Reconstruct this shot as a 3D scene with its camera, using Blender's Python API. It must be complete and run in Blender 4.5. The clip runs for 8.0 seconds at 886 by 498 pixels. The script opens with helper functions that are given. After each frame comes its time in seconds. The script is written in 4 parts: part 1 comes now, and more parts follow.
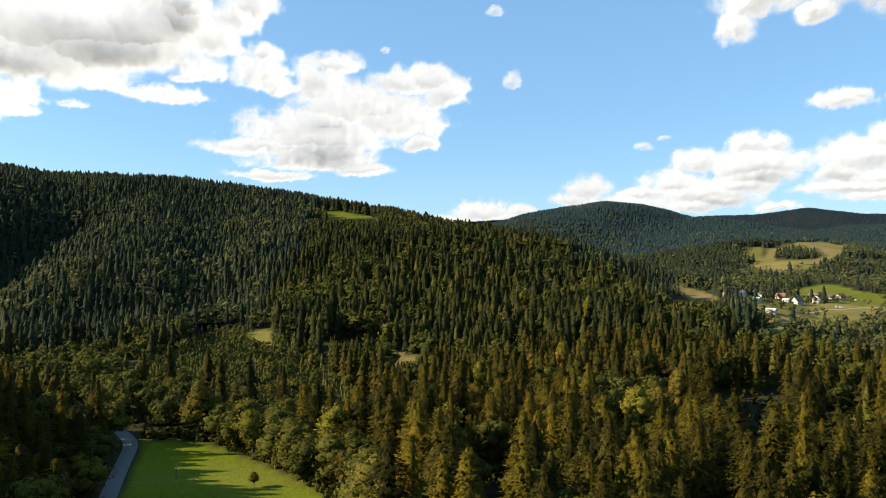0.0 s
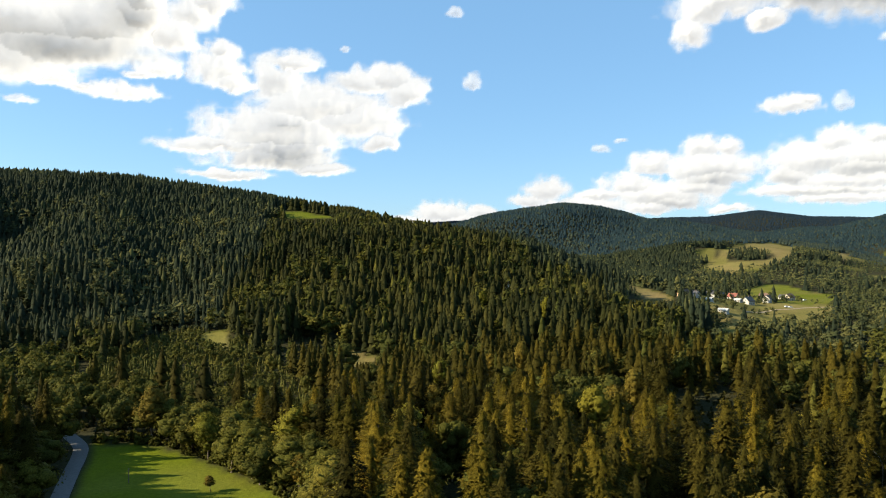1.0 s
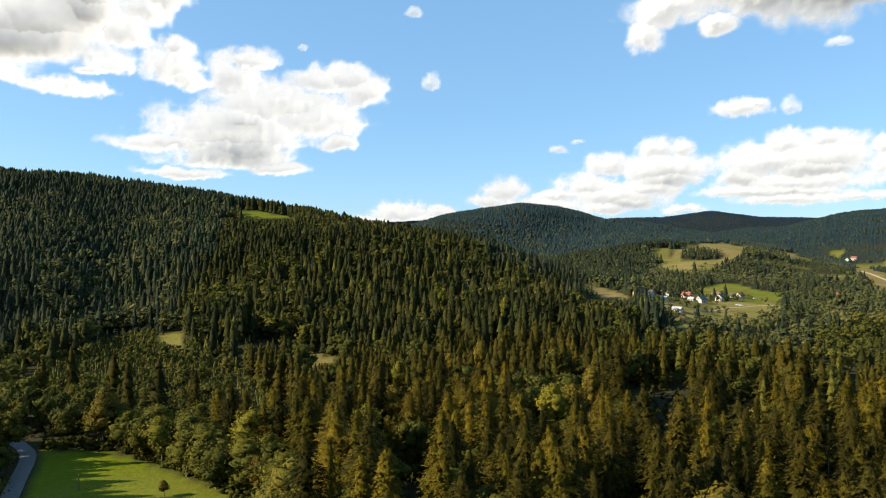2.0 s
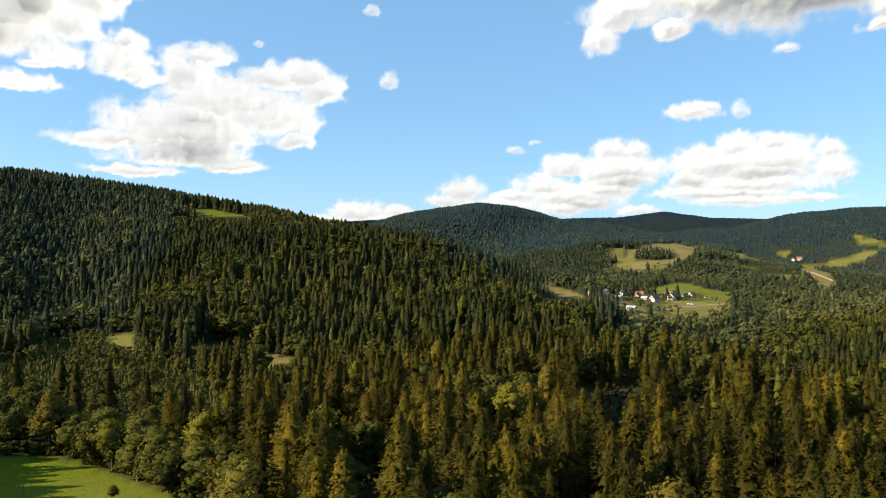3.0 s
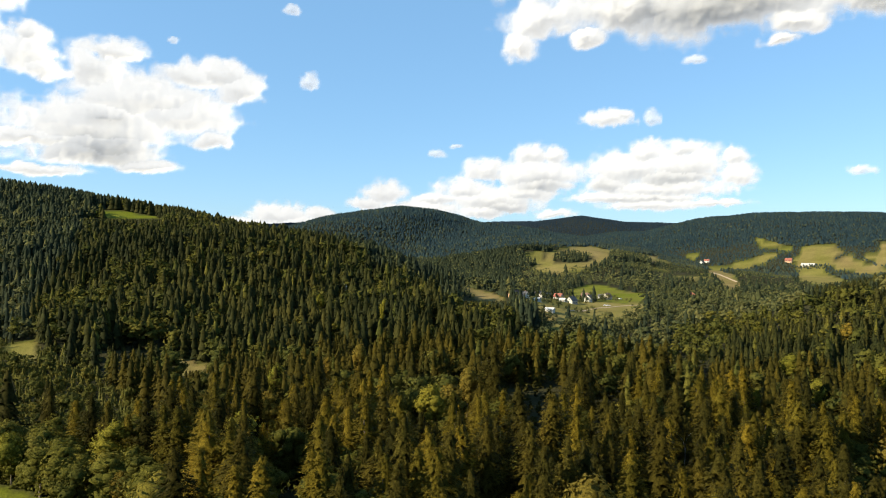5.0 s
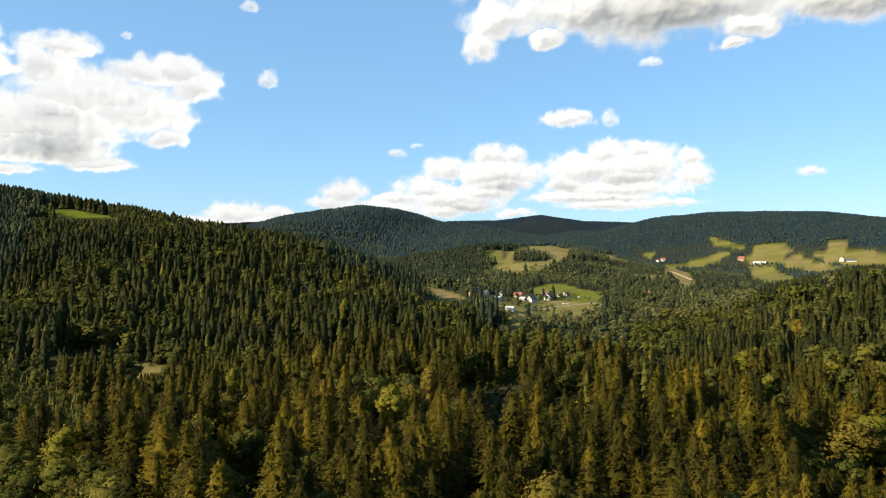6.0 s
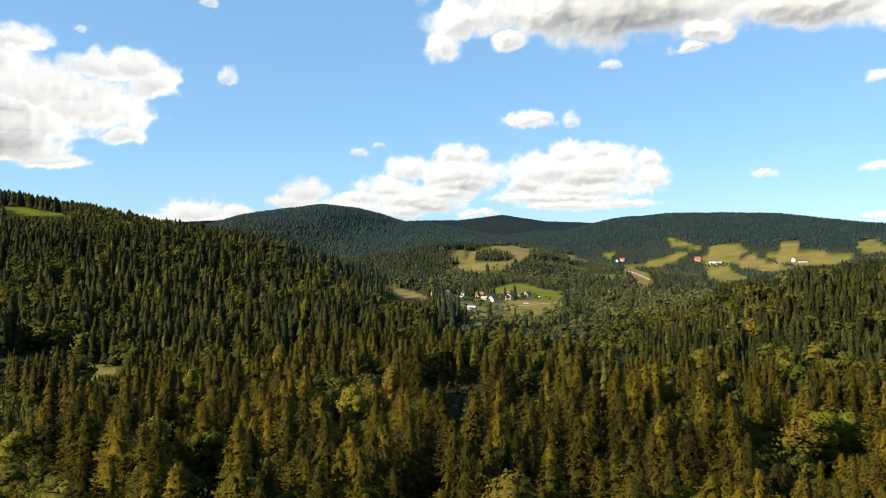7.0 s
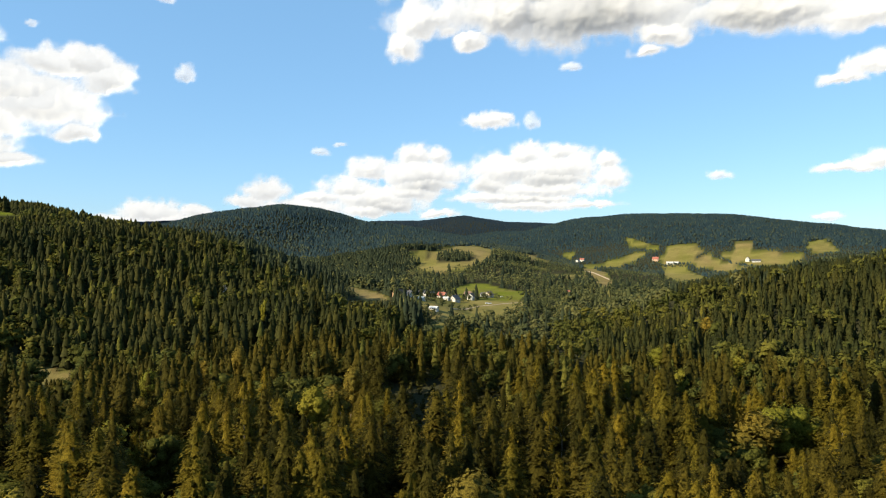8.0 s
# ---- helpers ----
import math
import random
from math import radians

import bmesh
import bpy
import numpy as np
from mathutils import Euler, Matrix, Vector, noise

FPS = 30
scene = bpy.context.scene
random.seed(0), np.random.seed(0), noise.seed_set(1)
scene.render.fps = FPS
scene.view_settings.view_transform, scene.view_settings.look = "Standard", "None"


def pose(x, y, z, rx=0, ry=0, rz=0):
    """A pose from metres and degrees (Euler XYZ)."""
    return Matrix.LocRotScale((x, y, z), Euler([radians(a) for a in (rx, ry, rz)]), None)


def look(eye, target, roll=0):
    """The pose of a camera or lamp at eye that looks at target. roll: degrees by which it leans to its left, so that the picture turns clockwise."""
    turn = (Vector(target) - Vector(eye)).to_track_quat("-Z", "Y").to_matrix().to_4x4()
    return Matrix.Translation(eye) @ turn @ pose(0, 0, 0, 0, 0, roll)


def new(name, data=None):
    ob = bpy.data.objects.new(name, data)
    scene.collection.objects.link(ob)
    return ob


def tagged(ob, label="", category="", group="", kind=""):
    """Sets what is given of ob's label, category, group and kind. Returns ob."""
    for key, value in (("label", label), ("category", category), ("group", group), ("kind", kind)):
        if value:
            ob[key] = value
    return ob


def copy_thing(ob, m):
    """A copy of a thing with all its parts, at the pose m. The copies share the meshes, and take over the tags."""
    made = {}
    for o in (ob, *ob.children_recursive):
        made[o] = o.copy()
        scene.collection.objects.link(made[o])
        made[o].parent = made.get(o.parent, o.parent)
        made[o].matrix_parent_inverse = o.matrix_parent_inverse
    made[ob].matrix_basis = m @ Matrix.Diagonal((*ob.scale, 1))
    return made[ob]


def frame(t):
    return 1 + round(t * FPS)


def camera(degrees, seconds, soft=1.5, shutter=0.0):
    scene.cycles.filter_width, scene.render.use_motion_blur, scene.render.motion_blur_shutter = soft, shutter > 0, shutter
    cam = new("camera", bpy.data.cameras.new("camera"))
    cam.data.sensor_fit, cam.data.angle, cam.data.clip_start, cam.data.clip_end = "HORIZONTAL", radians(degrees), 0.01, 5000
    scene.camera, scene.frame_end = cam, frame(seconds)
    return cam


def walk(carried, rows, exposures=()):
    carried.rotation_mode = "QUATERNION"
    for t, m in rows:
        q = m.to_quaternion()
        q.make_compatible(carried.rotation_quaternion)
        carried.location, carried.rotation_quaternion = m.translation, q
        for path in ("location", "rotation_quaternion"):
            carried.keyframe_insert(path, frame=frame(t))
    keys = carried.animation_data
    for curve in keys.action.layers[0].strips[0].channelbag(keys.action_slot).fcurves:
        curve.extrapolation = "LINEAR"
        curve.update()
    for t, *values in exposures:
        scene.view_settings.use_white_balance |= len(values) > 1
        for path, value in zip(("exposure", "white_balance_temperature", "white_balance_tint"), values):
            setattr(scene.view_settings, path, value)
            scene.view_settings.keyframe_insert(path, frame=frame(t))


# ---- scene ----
# Wooded hills round a small village, seen from a hovering drone that pans to its right.
# Plan: the drone hangs over the origin at 90 m, the valley floor lies at about 20 m.
# Places are given as bearings (degrees, clockwise from +y) and distances from the origin.

# ---- camera and walk ----
cam = camera(63.35, 8.0, soft=1.05)
EYE = (0.0, 0.0, 90.0)
TURNS = [  # seconds, yaw to the left, pitch up, roll
    (0.0, 11.317, -0.127, 0.057), (0.5, 9.701, -0.108, 0.178), (1.0, 8.100, -0.079, 0.202), (1.5, 6.504, -0.053, 0.155),
    (3.0, 1.464, -0.091, 0.294), (3.5, -0.141, -0.014, 0.350), (4.0, -1.681, 0.051, 0.349), (4.5, -3.200, 0.140, 0.379),
    (6.0, -7.903, 0.141, 0.139), (6.5, -9.425, 0.106, 0.288), (7.0, -10.924, 0.125, 0.293), (7.5, -12.444, 0.155, 0.201),
    (8.0, -13.975, 0.169, 0.248)]


def aim(yaw, pitch, roll):
    a, b = radians(yaw), radians(pitch)
    ahead = Vector((-math.sin(a) * math.cos(b), math.cos(a) * math.cos(b), math.sin(b)))
    return look(EYE, Vector(EYE) + ahead, roll)


walk(cam, [(t, aim(yaw, pitch, roll)) for t, yaw, pitch, roll in TURNS], [(0.0, 1.1), (8.0, 1.1)])

# ---- world and sun ----
SUN_BEARING, SUN_HEIGHT = -103.0, 27.5
world = bpy.data.worlds.new("world")
scene.world = world
world.use_nodes = True
wn = world.node_tree.nodes
sky = wn.new("ShaderNodeTexSky")
sky.sky_type, sky.sun_disc = "NISHITA", False
sky.sun_elevation, sky.sun_rotation = radians(SUN_HEIGHT), radians(SUN_BEARING)
sky.altitude, sky.air_density, sky.dust_density, sky.ozone_density = 600, 1.0, 0.5, 2.5
wn["Background"].inputs["Strength"].default_value = 0.069
balance = wn.new("ShaderNodeMix")
balance.data_type, balance.blend_type = "RGBA", "MULTIPLY"
balance.inputs[0].default_value = 1.0
balance.inputs[7].default_value = (0.91, 1.01, 1.06, 1)
world.node_tree.links.new(sky.outputs["Color"], balance.inputs[6])
even = wn.new("ShaderNodeMix")  # thin high haze evens the blue out
even.data_type = "RGBA"
even.inputs[0].default_value = 0.40
even.inputs[7].default_value = (2.5, 5.3, 8.5, 1)
world.node_tree.links.new(balance.outputs[2], even.inputs[6])
world.node_tree.links.new(even.outputs[2], wn["Background"].inputs["Color"])

sun_data = bpy.data.lights.new("sun", "SUN")
sun_data.energy, sun_data.angle, sun_data.color = 5.0, radians(0.53), (1.0, 0.89, 0.66)
sun = new("sun", sun_data)
sb, sh = radians(SUN_BEARING), radians(SUN_HEIGHT)
sun_way = Vector((math.sin(sb) * math.cos(sh), math.cos(sb) * math.cos(sh), math.sin(sh)))
sun.matrix_world = look(sun_way * 100 + Vector((0, 0, 300)), (0, 0, 300))


# ---- materials ----
def material(name):
    m = bpy.data.materials.new(name)
    m.use_nodes = True
    return m, m.node_tree.nodes, m.node_tree.links, m.node_tree.nodes["Principled BSDF"]


def ramp(nodes, stops):
    r = nodes.new("ShaderNodeValToRGB")
    e = r.color_ramp.elements
    while len(e) < len(stops):
        e.new(0.5)
    for k, (at, c) in zip(e, stops):
        k.position, k.color = at, (*c, 1)
    return r


def noise_node(nodes, links, scale, detail=4.0, rough=0.6, coord=None):
    n = nodes.new("ShaderNodeTexNoise")
    n.inputs["Scale"].default_value, n.inputs["Detail"].default_value, n.inputs["Roughness"].default_value = scale, detail, rough
    if coord is None:
        coord = nodes.new("ShaderNodeNewGeometry").outputs["Position"]
    links.new(coord, n.inputs["Vector"])
    return n


def mixed(nodes, links, a, b, factor, mode="MIX"):
    m = nodes.new("ShaderNodeMix")
    m.data_type, m.blend_type = "RGBA", mode
    for sock, val in ((m.inputs[0], factor), (m.inputs[6], a), (m.inputs[7], b)):
        if hasattr(val, "is_output"):
            links.new(val, sock)
        elif isinstance(val, (int, float)):
            sock.default_value = val
        else:
            sock.default_value = (*val, 1)
    return m.outputs[2]


def foliage(name, dark, mid, light, own=False, grain=1.0, shine=0.03, glow=0.3):
    """Leaves or needles: a tint for each tree, patches of several metres, fine grain, some light passing through."""
    m, nodes, links, bsdf = material(name)
    if own:
        tint = nodes.new("ShaderNodeObjectInfo").outputs["Random"]
    else:
        a = nodes.new("ShaderNodeAttribute")
        a.attribute_name = "tint"
        tint = a.outputs["Fac"]
    r = ramp(nodes, [(0.0, dark), (0.5, mid), (1.0, light)])
    links.new(tint, r.inputs["Fac"])
    fine, broad = noise_node(nodes, links, grain, 3.0), noise_node(nodes, links, 0.035, 2.0)
    k = 0.5 if own else 0.38 if grain > 0.5 else 0.16  # far woods look more even
    # Needle grain; its contrast also paints in lit tips and dark gaps.
    g = ramp(nodes, [(0.34, (1 - k, 1 - 0.96 * k, 1 - 0.96 * k)), (0.66, (1 + k, 1 + 0.95 * k, 1 + 0.8 * k))])
    w = ramp(nodes, [(0.35, (0.82, 0.88, 0.96)), (0.65, (1.18, 1.12, 1.0))])
    links.new(fine.outputs["Fac"], g.inputs["Fac"])
    links.new(broad.outputs["Fac"], w.inputs["Fac"])
    col = mixed(nodes, links, r.outputs["Color"], g.outputs["Color"], 1.0, "MULTIPLY")
    col = mixed(nodes, links, col, w.outputs["Color"], 1.0, "MULTIPLY")
    links.new(col, bsdf.inputs["Base Color"])
    bsdf.inputs["Roughness"].default_value = 0.75
    bsdf.inputs["Specular IOR Level"].default_value = shine
    trans = nodes.new("ShaderNodeBsdfTranslucent")
    links.new(col, trans.inputs["Color"])
    mix = nodes.new("ShaderNodeMixShader")
    mix.inputs["Fac"].default_value = glow
    links.new(bsdf.outputs[0], mix.inputs[1])
    links.new(trans.outputs[0], mix.inputs[2])
    links.new(mix.outputs[0], nodes["Material Output"].inputs["Surface"])
    return m


SPRUCE_COL = ((0.0212, 0.0198, 0.0042), (0.0420, 0.0348, 0.0060), (0.0668, 0.0515, 0.0077))
LARCH_COL = ((0.0581, 0.0464, 0.0058), (0.0858, 0.0653, 0.0074), (0.1162, 0.0843, 0.0095))
LEAF_COL = ((0.0560, 0.0560, 0.0110), (0.0840, 0.0790, 0.0135), (0.1150, 0.0990, 0.0180))
YOUNG_COL = ((0.0611, 0.0618, 0.0138), (0.0824, 0.0786, 0.0174), (0.1061, 0.0954, 0.0237))
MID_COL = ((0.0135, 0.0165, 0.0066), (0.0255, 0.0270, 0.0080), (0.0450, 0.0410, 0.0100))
# Haze put into the base colours: a little beyond the crest, blue on the ridge.
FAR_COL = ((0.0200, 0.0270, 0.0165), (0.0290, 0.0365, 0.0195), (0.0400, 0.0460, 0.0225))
RIDGE_HAZE_COL = ((0.0158, 0.0274, 0.0403), (0.0202, 0.0331, 0.0475), (0.0252, 0.0396, 0.0533))
mat_far_leaf = foliage("far_leaves", (0.0300, 0.0370, 0.0160), (0.0640, 0.0680, 0.0260), (0.1180, 0.1080, 0.0370), grain=0.15, glow=0.25)
# Ridge and distant foliage tinted bluish to stand in for haze.
mat_ridge_haze = foliage("ridge_spruce_hazed", *RIDGE_HAZE_COL, grain=0.1, glow=0.3)
mat_haze_spruce = foliage("distant_spruce_hazed", (0.0280, 0.0510, 0.0610), (0.0350, 0.0600, 0.0680), (0.0450, 0.0710, 0.0720), grain=0.06, glow=0.45)
mat_haze_leaf = foliage("distant_leaves_hazed", (0.0409, 0.0568, 0.0462), (0.0528, 0.0673, 0.0488), (0.0686, 0.0805, 0.0515), grain=0.06, glow=0.45)
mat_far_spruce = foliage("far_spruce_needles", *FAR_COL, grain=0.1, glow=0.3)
mat_mid_leaf = foliage("hill_leaves", (0.0420, 0.0460, 0.0110), (0.0660, 0.0660, 0.0135), (0.1000, 0.0880, 0.0170), glow=0.3)
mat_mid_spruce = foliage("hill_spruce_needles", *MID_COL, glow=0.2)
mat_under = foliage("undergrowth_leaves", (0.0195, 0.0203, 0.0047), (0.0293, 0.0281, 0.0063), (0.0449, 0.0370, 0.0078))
mat_spruce = foliage("spruce_needles", *SPRUCE_COL)
mat_larch = foliage("larch_needles", *LARCH_COL)
mat_leaf = foliage("leaves", *LEAF_COL)
mat_young = foliage("young_needles", *YOUNG_COL)
mat_spruce_own = foliage("spruce_needles_single", *SPRUCE_COL, own=True, grain=2.2)
mat_larch_own = foliage("larch_needles_single", *LARCH_COL, own=True, grain=2.2)
mat_leaf_own = foliage("leaves_single", *LEAF_COL, own=True, grain=2.2)
mat_ochre = foliage("ochre_leaves", (0.105, 0.078, 0.013), (0.125, 0.090, 0.015), (0.140, 0.104, 0.018), own=True, grain=2.2)
mat_bright = foliage("bright_leaves", (0.1063, 0.1000, 0.0125), (0.1250, 0.1150, 0.0150), (0.1438, 0.1275, 0.0175), own=True, grain=2.2)
mat_fir = foliage("fir_needles", (0.0120, 0.0230, 0.0142), (0.0164, 0.0295, 0.0175), (0.0218, 0.0349, 0.0197), own=True, grain=2.2)


def plain(name, colour, rough=0.8, grain=2.0, spread=0.25, metal=0.0):
    m, nodes, links, bsdf = material(name)
    n = noise_node(nodes, links, grain)
    lo, hi = [tuple(c * k for c in colour) for k in (1 - spread, 1 + spread)]
    r = ramp(nodes, [(0.3, lo), (0.7, hi)])
    links.new(n.outputs["Fac"], r.inputs["Fac"])
    links.new(r.outputs["Color"], bsdf.inputs["Base Color"])
    bsdf.inputs["Roughness"].default_value, bsdf.inputs["Metallic"].default_value = rough, metal
    return m


mat_bark = plain("bark", (0.12, 0.09, 0.065), 0.9, 3.0, 0.4)
mat_greybark = plain("grey_bark", (0.26, 0.23, 0.19), 0.9, 3.0, 0.35)
mat_birch = plain("birch_bark", (0.55, 0.53, 0.48), 0.8, 2.0, 0.4)


def ground_material():
    m, nodes, links, bsdf = material("ground")
    big, fine = noise_node(nodes, links, 0.02, 4), noise_node(nodes, links, 0.8, 5, 0.7)
    floor_col = ramp(nodes, [(0.3, (0.022, 0.022, 0.011)), (0.7, (0.050, 0.046, 0.022))])
    links.new(fine.outputs["Fac"], floor_col.inputs["Fac"])
    green = ramp(nodes, [(0.3, (0.080, 0.102, 0.006)), (0.7, (0.130, 0.146, 0.009))])
    links.new(big.outputs["Fac"], green.inputs["Fac"])
    # Dry grass, made paler and bluer partly to stand in for haze.
    straw = ramp(nodes, [(0.3, (0.150, 0.108, 0.042)), (0.7, (0.215, 0.160, 0.068))])
    links.new(big.outputs["Fac"], straw.inputs["Fac"])
    a1, a2 = nodes.new("ShaderNodeAttribute"), nodes.new("ShaderNodeAttribute")
    a1.attribute_name, a2.attribute_name = "meadow", "straw"
    grass = mixed(nodes, links, green.outputs["Color"], straw.outputs["Color"], a2.outputs["Fac"])
    g = ramp(nodes, [(0.25, (0.7, 0.7, 0.65)), (0.75, (1.25, 1.25, 1.25))])
    links.new(fine.outputs["Fac"], g.inputs["Fac"])
    grass = mixed(nodes, links, grass, g.outputs["Color"], 1.0, "MULTIPLY")
    col = mixed(nodes, links, floor_col.outputs["Color"], grass, a1.outputs["Fac"])
    links.new(col, bsdf.inputs["Base Color"])
    bsdf.inputs["Roughness"].default_value = 0.95
    bsdf.inputs["Specular IOR Level"].default_value = 0.02
    b = nodes.new("ShaderNodeBump")
    b.inputs["Strength"].default_value, b.inputs["Distance"].default_value = 0.6, 0.5
    links.new(fine.outputs["Fac"], b.inputs["Height"])
    links.new(b.outputs["Normal"], bsdf.inputs["Normal"])
    return m


mat_ground = ground_material()


# ---- the lie of the land ----
def place(bearing, far):
    return np.array([far * math.sin(radians(bearing)), far * math.cos(radians(bearing))])


def value_noise(x, y, size, seed):
    """Smooth noise between 0 and 1 with lumps of that size."""
    u, v = x / size, y / size
    i, j = np.floor(u).astype(np.int64), np.floor(v).astype(np.int64)
    fu, fv = u - i, v - j
    fu, fv = fu * fu * (3 - 2 * fu), fv * fv * (3 - 2 * fv)

    def h(a, b):
        n = (a * 374761393 + b * 668265263 + seed * 974634777) & 0x7FFFFFFF
        n = ((n ^ (n >> 13)) * 1274126177) & 0x7FFFFFFF
        return ((n ^ (n >> 16)) & 0xFFFF) / 65535.0

    return (h(i, j) * (1 - fu) + h(i + 1, j) * fu) * (1 - fv) + (h(i, j + 1) * (1 - fu) + h(i + 1, j + 1) * fu) * fv


def lumps(x, y, size, seed):
    return 0.55 * value_noise(x, y, size, seed) + 0.3 * value_noise(x, y, size * 0.47, seed + 7) + 0.15 * value_noise(x, y, size * 0.21, seed + 13)


# Crest lines: bearing, distance, height of the ground, half width of the ridge.
RIDGES = {
    "west_hill": [(-88, 1200, 215, 800), (-70, 1230, 220, 780), (-60, 1240, 216, 760), (-50, 1235, 207, 720), (-43, 1220, 196, 650), (-36, 1180, 182, 520), (-31, 1160, 180, 440), (-28, 1150, 179, 400),
                  (-24.5, 1070, 165, 370), (-22, 1000, 149, 345), (-17, 900, 132, 310), (-13, 830, 116, 300), (-11.2, 800, 97, 290)],
    "west_shoulder": [(-32.5, 1020, 150, 155), (-34.5, 820, 104, 125), (-36.5, 650, 54, 95)],
    "west_rib": [(-9.5, 720, 85, 220), (-14, 640, 62, 170), (-19, 570, 45, 130), (-23.5, 505, 33, 100), (-27, 465, 24, 80)],
    "front_spur": [(-11.0, 790, 93, 320), (-7.4, 760, 82, 300), (-2, 650, 62, 290), (2.7, 560, 45, 270), (6.4, 500, 37, 200), (10, 440, 29, 140),
                   (13.5, 380, 27, 110), (17, 330, 23, 90)],
    "spur_back": [(5.2, 860, 48, 110), (8, 775, 49, 110), (9.8, 700, 46, 80)],
    "east_spur": [(24, 700, 22, 160), (28, 650, 27, 260), (34, 680, 46, 330), (39.8, 700, 62, 390), (45.7, 720, 79, 450), (55, 760, 108, 500), (70, 800, 130, 550)],
    # Crest out of view, raised to keep sun off the trees beside the road.
    "west_bank": [(-95, 200, 108, 125), (-78, 200, 104, 115), (-62, 238, 94, 98), (-53, 250, 62, 60), (-46, 285, 33, 36)],
    "peak_hill": [(-20, 2300, 70, 600), (-10, 2300, 105, 600), (-6.9, 2250, 156, 600), (-2.8, 2200, 200, 700), (1.4, 2200, 223, 780), (4, 2200, 214, 750),
                  (7.5, 2150, 173, 700), (11, 1950, 128, 600), (14.5, 1650, 106, 380), (19, 1500, 74, 300), (23, 1450, 52, 250)],
    "far_ridge": [(-10, 4100, 230, 900), (12, 4000, 250, 900), (15.6, 4000, 284, 900), (19.2, 4000, 250, 900), (24, 4000, 238, 900), (40, 4100, 200, 900)],
    "north_east_hill": [(21, 3000, 170, 700), (26, 2950, 224, 900), (30, 2900, 235, 1000), (36, 2800, 221, 1000), (41.6, 2700, 184, 1000), (46, 2650, 156, 1000),
                        (60, 2600, 130, 900)],
    "south_hill": [(-120, 1500, 200, 900), (180, 1800, 170, 1000), (120, 1500, 190, 900)],
}


def valley(x, y):
    """The valley floor: it rises gently away from the drone, less so in the east."""
    r, b = np.hypot(x, y), np.degrees(np.arctan2(x, y))
    east = np.clip((b - 17) / 14, 0, 1)
    return 17 + 3 * np.sin(x / 310.0 + 1.0) * np.cos(y / 420.0) + np.clip(r - 350, 0, 1000) * (0.033 - 0.02 * east) + np.clip(r - 1350, 0, 4000) * 0.02


BEHIND = {"front_spur": 0.32}  # the far side of a ridge where it is steeper than the near one


def along(points, x, y):
    """Distance from a line of (bearing, distance) corners."""
    best = np.full(x.shape, 1e9)
    pts = [place(b, d) for b, d in points]
    for (x0, y0), (x1, y1) in zip(pts, pts[1:]):
        dx, dy = x1 - x0, y1 - y0
        k = np.clip(((x - x0) * dx + (y - y0) * dy) / (dx * dx + dy * dy), 0, 1)
        best = np.minimum(best, np.hypot(x - x0 - k * dx, y - y0 - k * dy))
    return best


def ridge_lift(points, behind, base, x, y):
    """How far a ridge lifts the ground. The nearest stretches of its crest count most, so that bends stay smooth."""
    pts = [(*place(b, d), z, w) for b, d, z, w in points]
    best, total, zc, wc, past = np.full(x.shape, 1e9), np.zeros(x.shape), np.zeros(x.shape), np.zeros(x.shape), np.zeros(x.shape)
    for (x0, y0, z0, w0), (x1, y1, z1, w1) in zip(pts, pts[1:]):
        dx, dy = x1 - x0, y1 - y0
        k = np.clip(((x - x0) * dx + (y - y0) * dy) / (dx * dx + dy * dy), 0, 1)
        d = np.hypot(x - x0 - k * dx, y - y0 - k * dy)
        share = (d * d / 1e4 + 0.05) ** -4
        best, total = np.minimum(best, d), total + share
        zc, wc = zc + share * (z0 + k * (z1 - z0)), wc + share * (w0 + k * (w1 - w0))
        past += share * np.clip((np.hypot(x, y) - np.hypot(x0 + k * dx, y0 + k * dy)) / 60, 0, 1)
    zc, wc, past = zc / total, wc / total, past / total
    u = np.clip(best / (wc * (1 - past * (1 - behind))), 0, 1)
    return np.maximum(zc - base, 0) * (1 - u) ** 1.15 * (1 + 0.9 * u)


def height(x, y):
    x, y = np.asarray(x, float), np.asarray(y, float)
    base = valley(x, y)
    rise = np.zeros(x.shape)
    for name, points in RIDGES.items():
        lift = ridge_lift(points, BEHIND.get(name, 1.0), base, x, y)
        rise = (rise ** 4 + lift ** 4) ** 0.25
    rough = (lumps(x, y, 160, 3) - 0.5) * np.clip(rise / 40, 0.1, 1) * 14
    return base + rise + rough


# Open land: straw (0 green to 1 dry), then the corners as bearing and distance.
MEADOWS = {}


def meadow(name, straw, *corners):
    MEADOWS[name] = (straw, [tuple(place(b, d)) for b, d in corners])


meadow("valley_meadow", 0.05, (-35.0, 235), (-34.3, 260), (-34.0, 292), (-30.2, 280), (-27.3, 259), (-25.2, 242), (-23.0, 225), (-20.9, 208), (-18.5, 180), (-15.0, 135), (-41.0, 135), (-37.5, 200))
meadow("hill_meadow", 0.15, (-22.4, 948), (-20.6, 945), (-17.0, 905), (-16.8, 868), (-18.3, 866), (-20.2, 884), (-22.2, 930))
meadow("little_glade", 0.9, (-15.6, 455), (-14.6, 459), (-13.4, 446), (-13.5, 382), (-14.9, 390))
meadow("side_glade", 0.5, (-26.5, 520), (-24.5, 518), (-24.5, 464), (-26.2, 479))
meadow("village_green", 0.22, (14.7, 1025), (16.1, 1124), (17.5, 1111), (18.8, 1035), (21.2, 989), (21.2, 926), (18.8, 852), (16.2, 856), (14.9, 870))
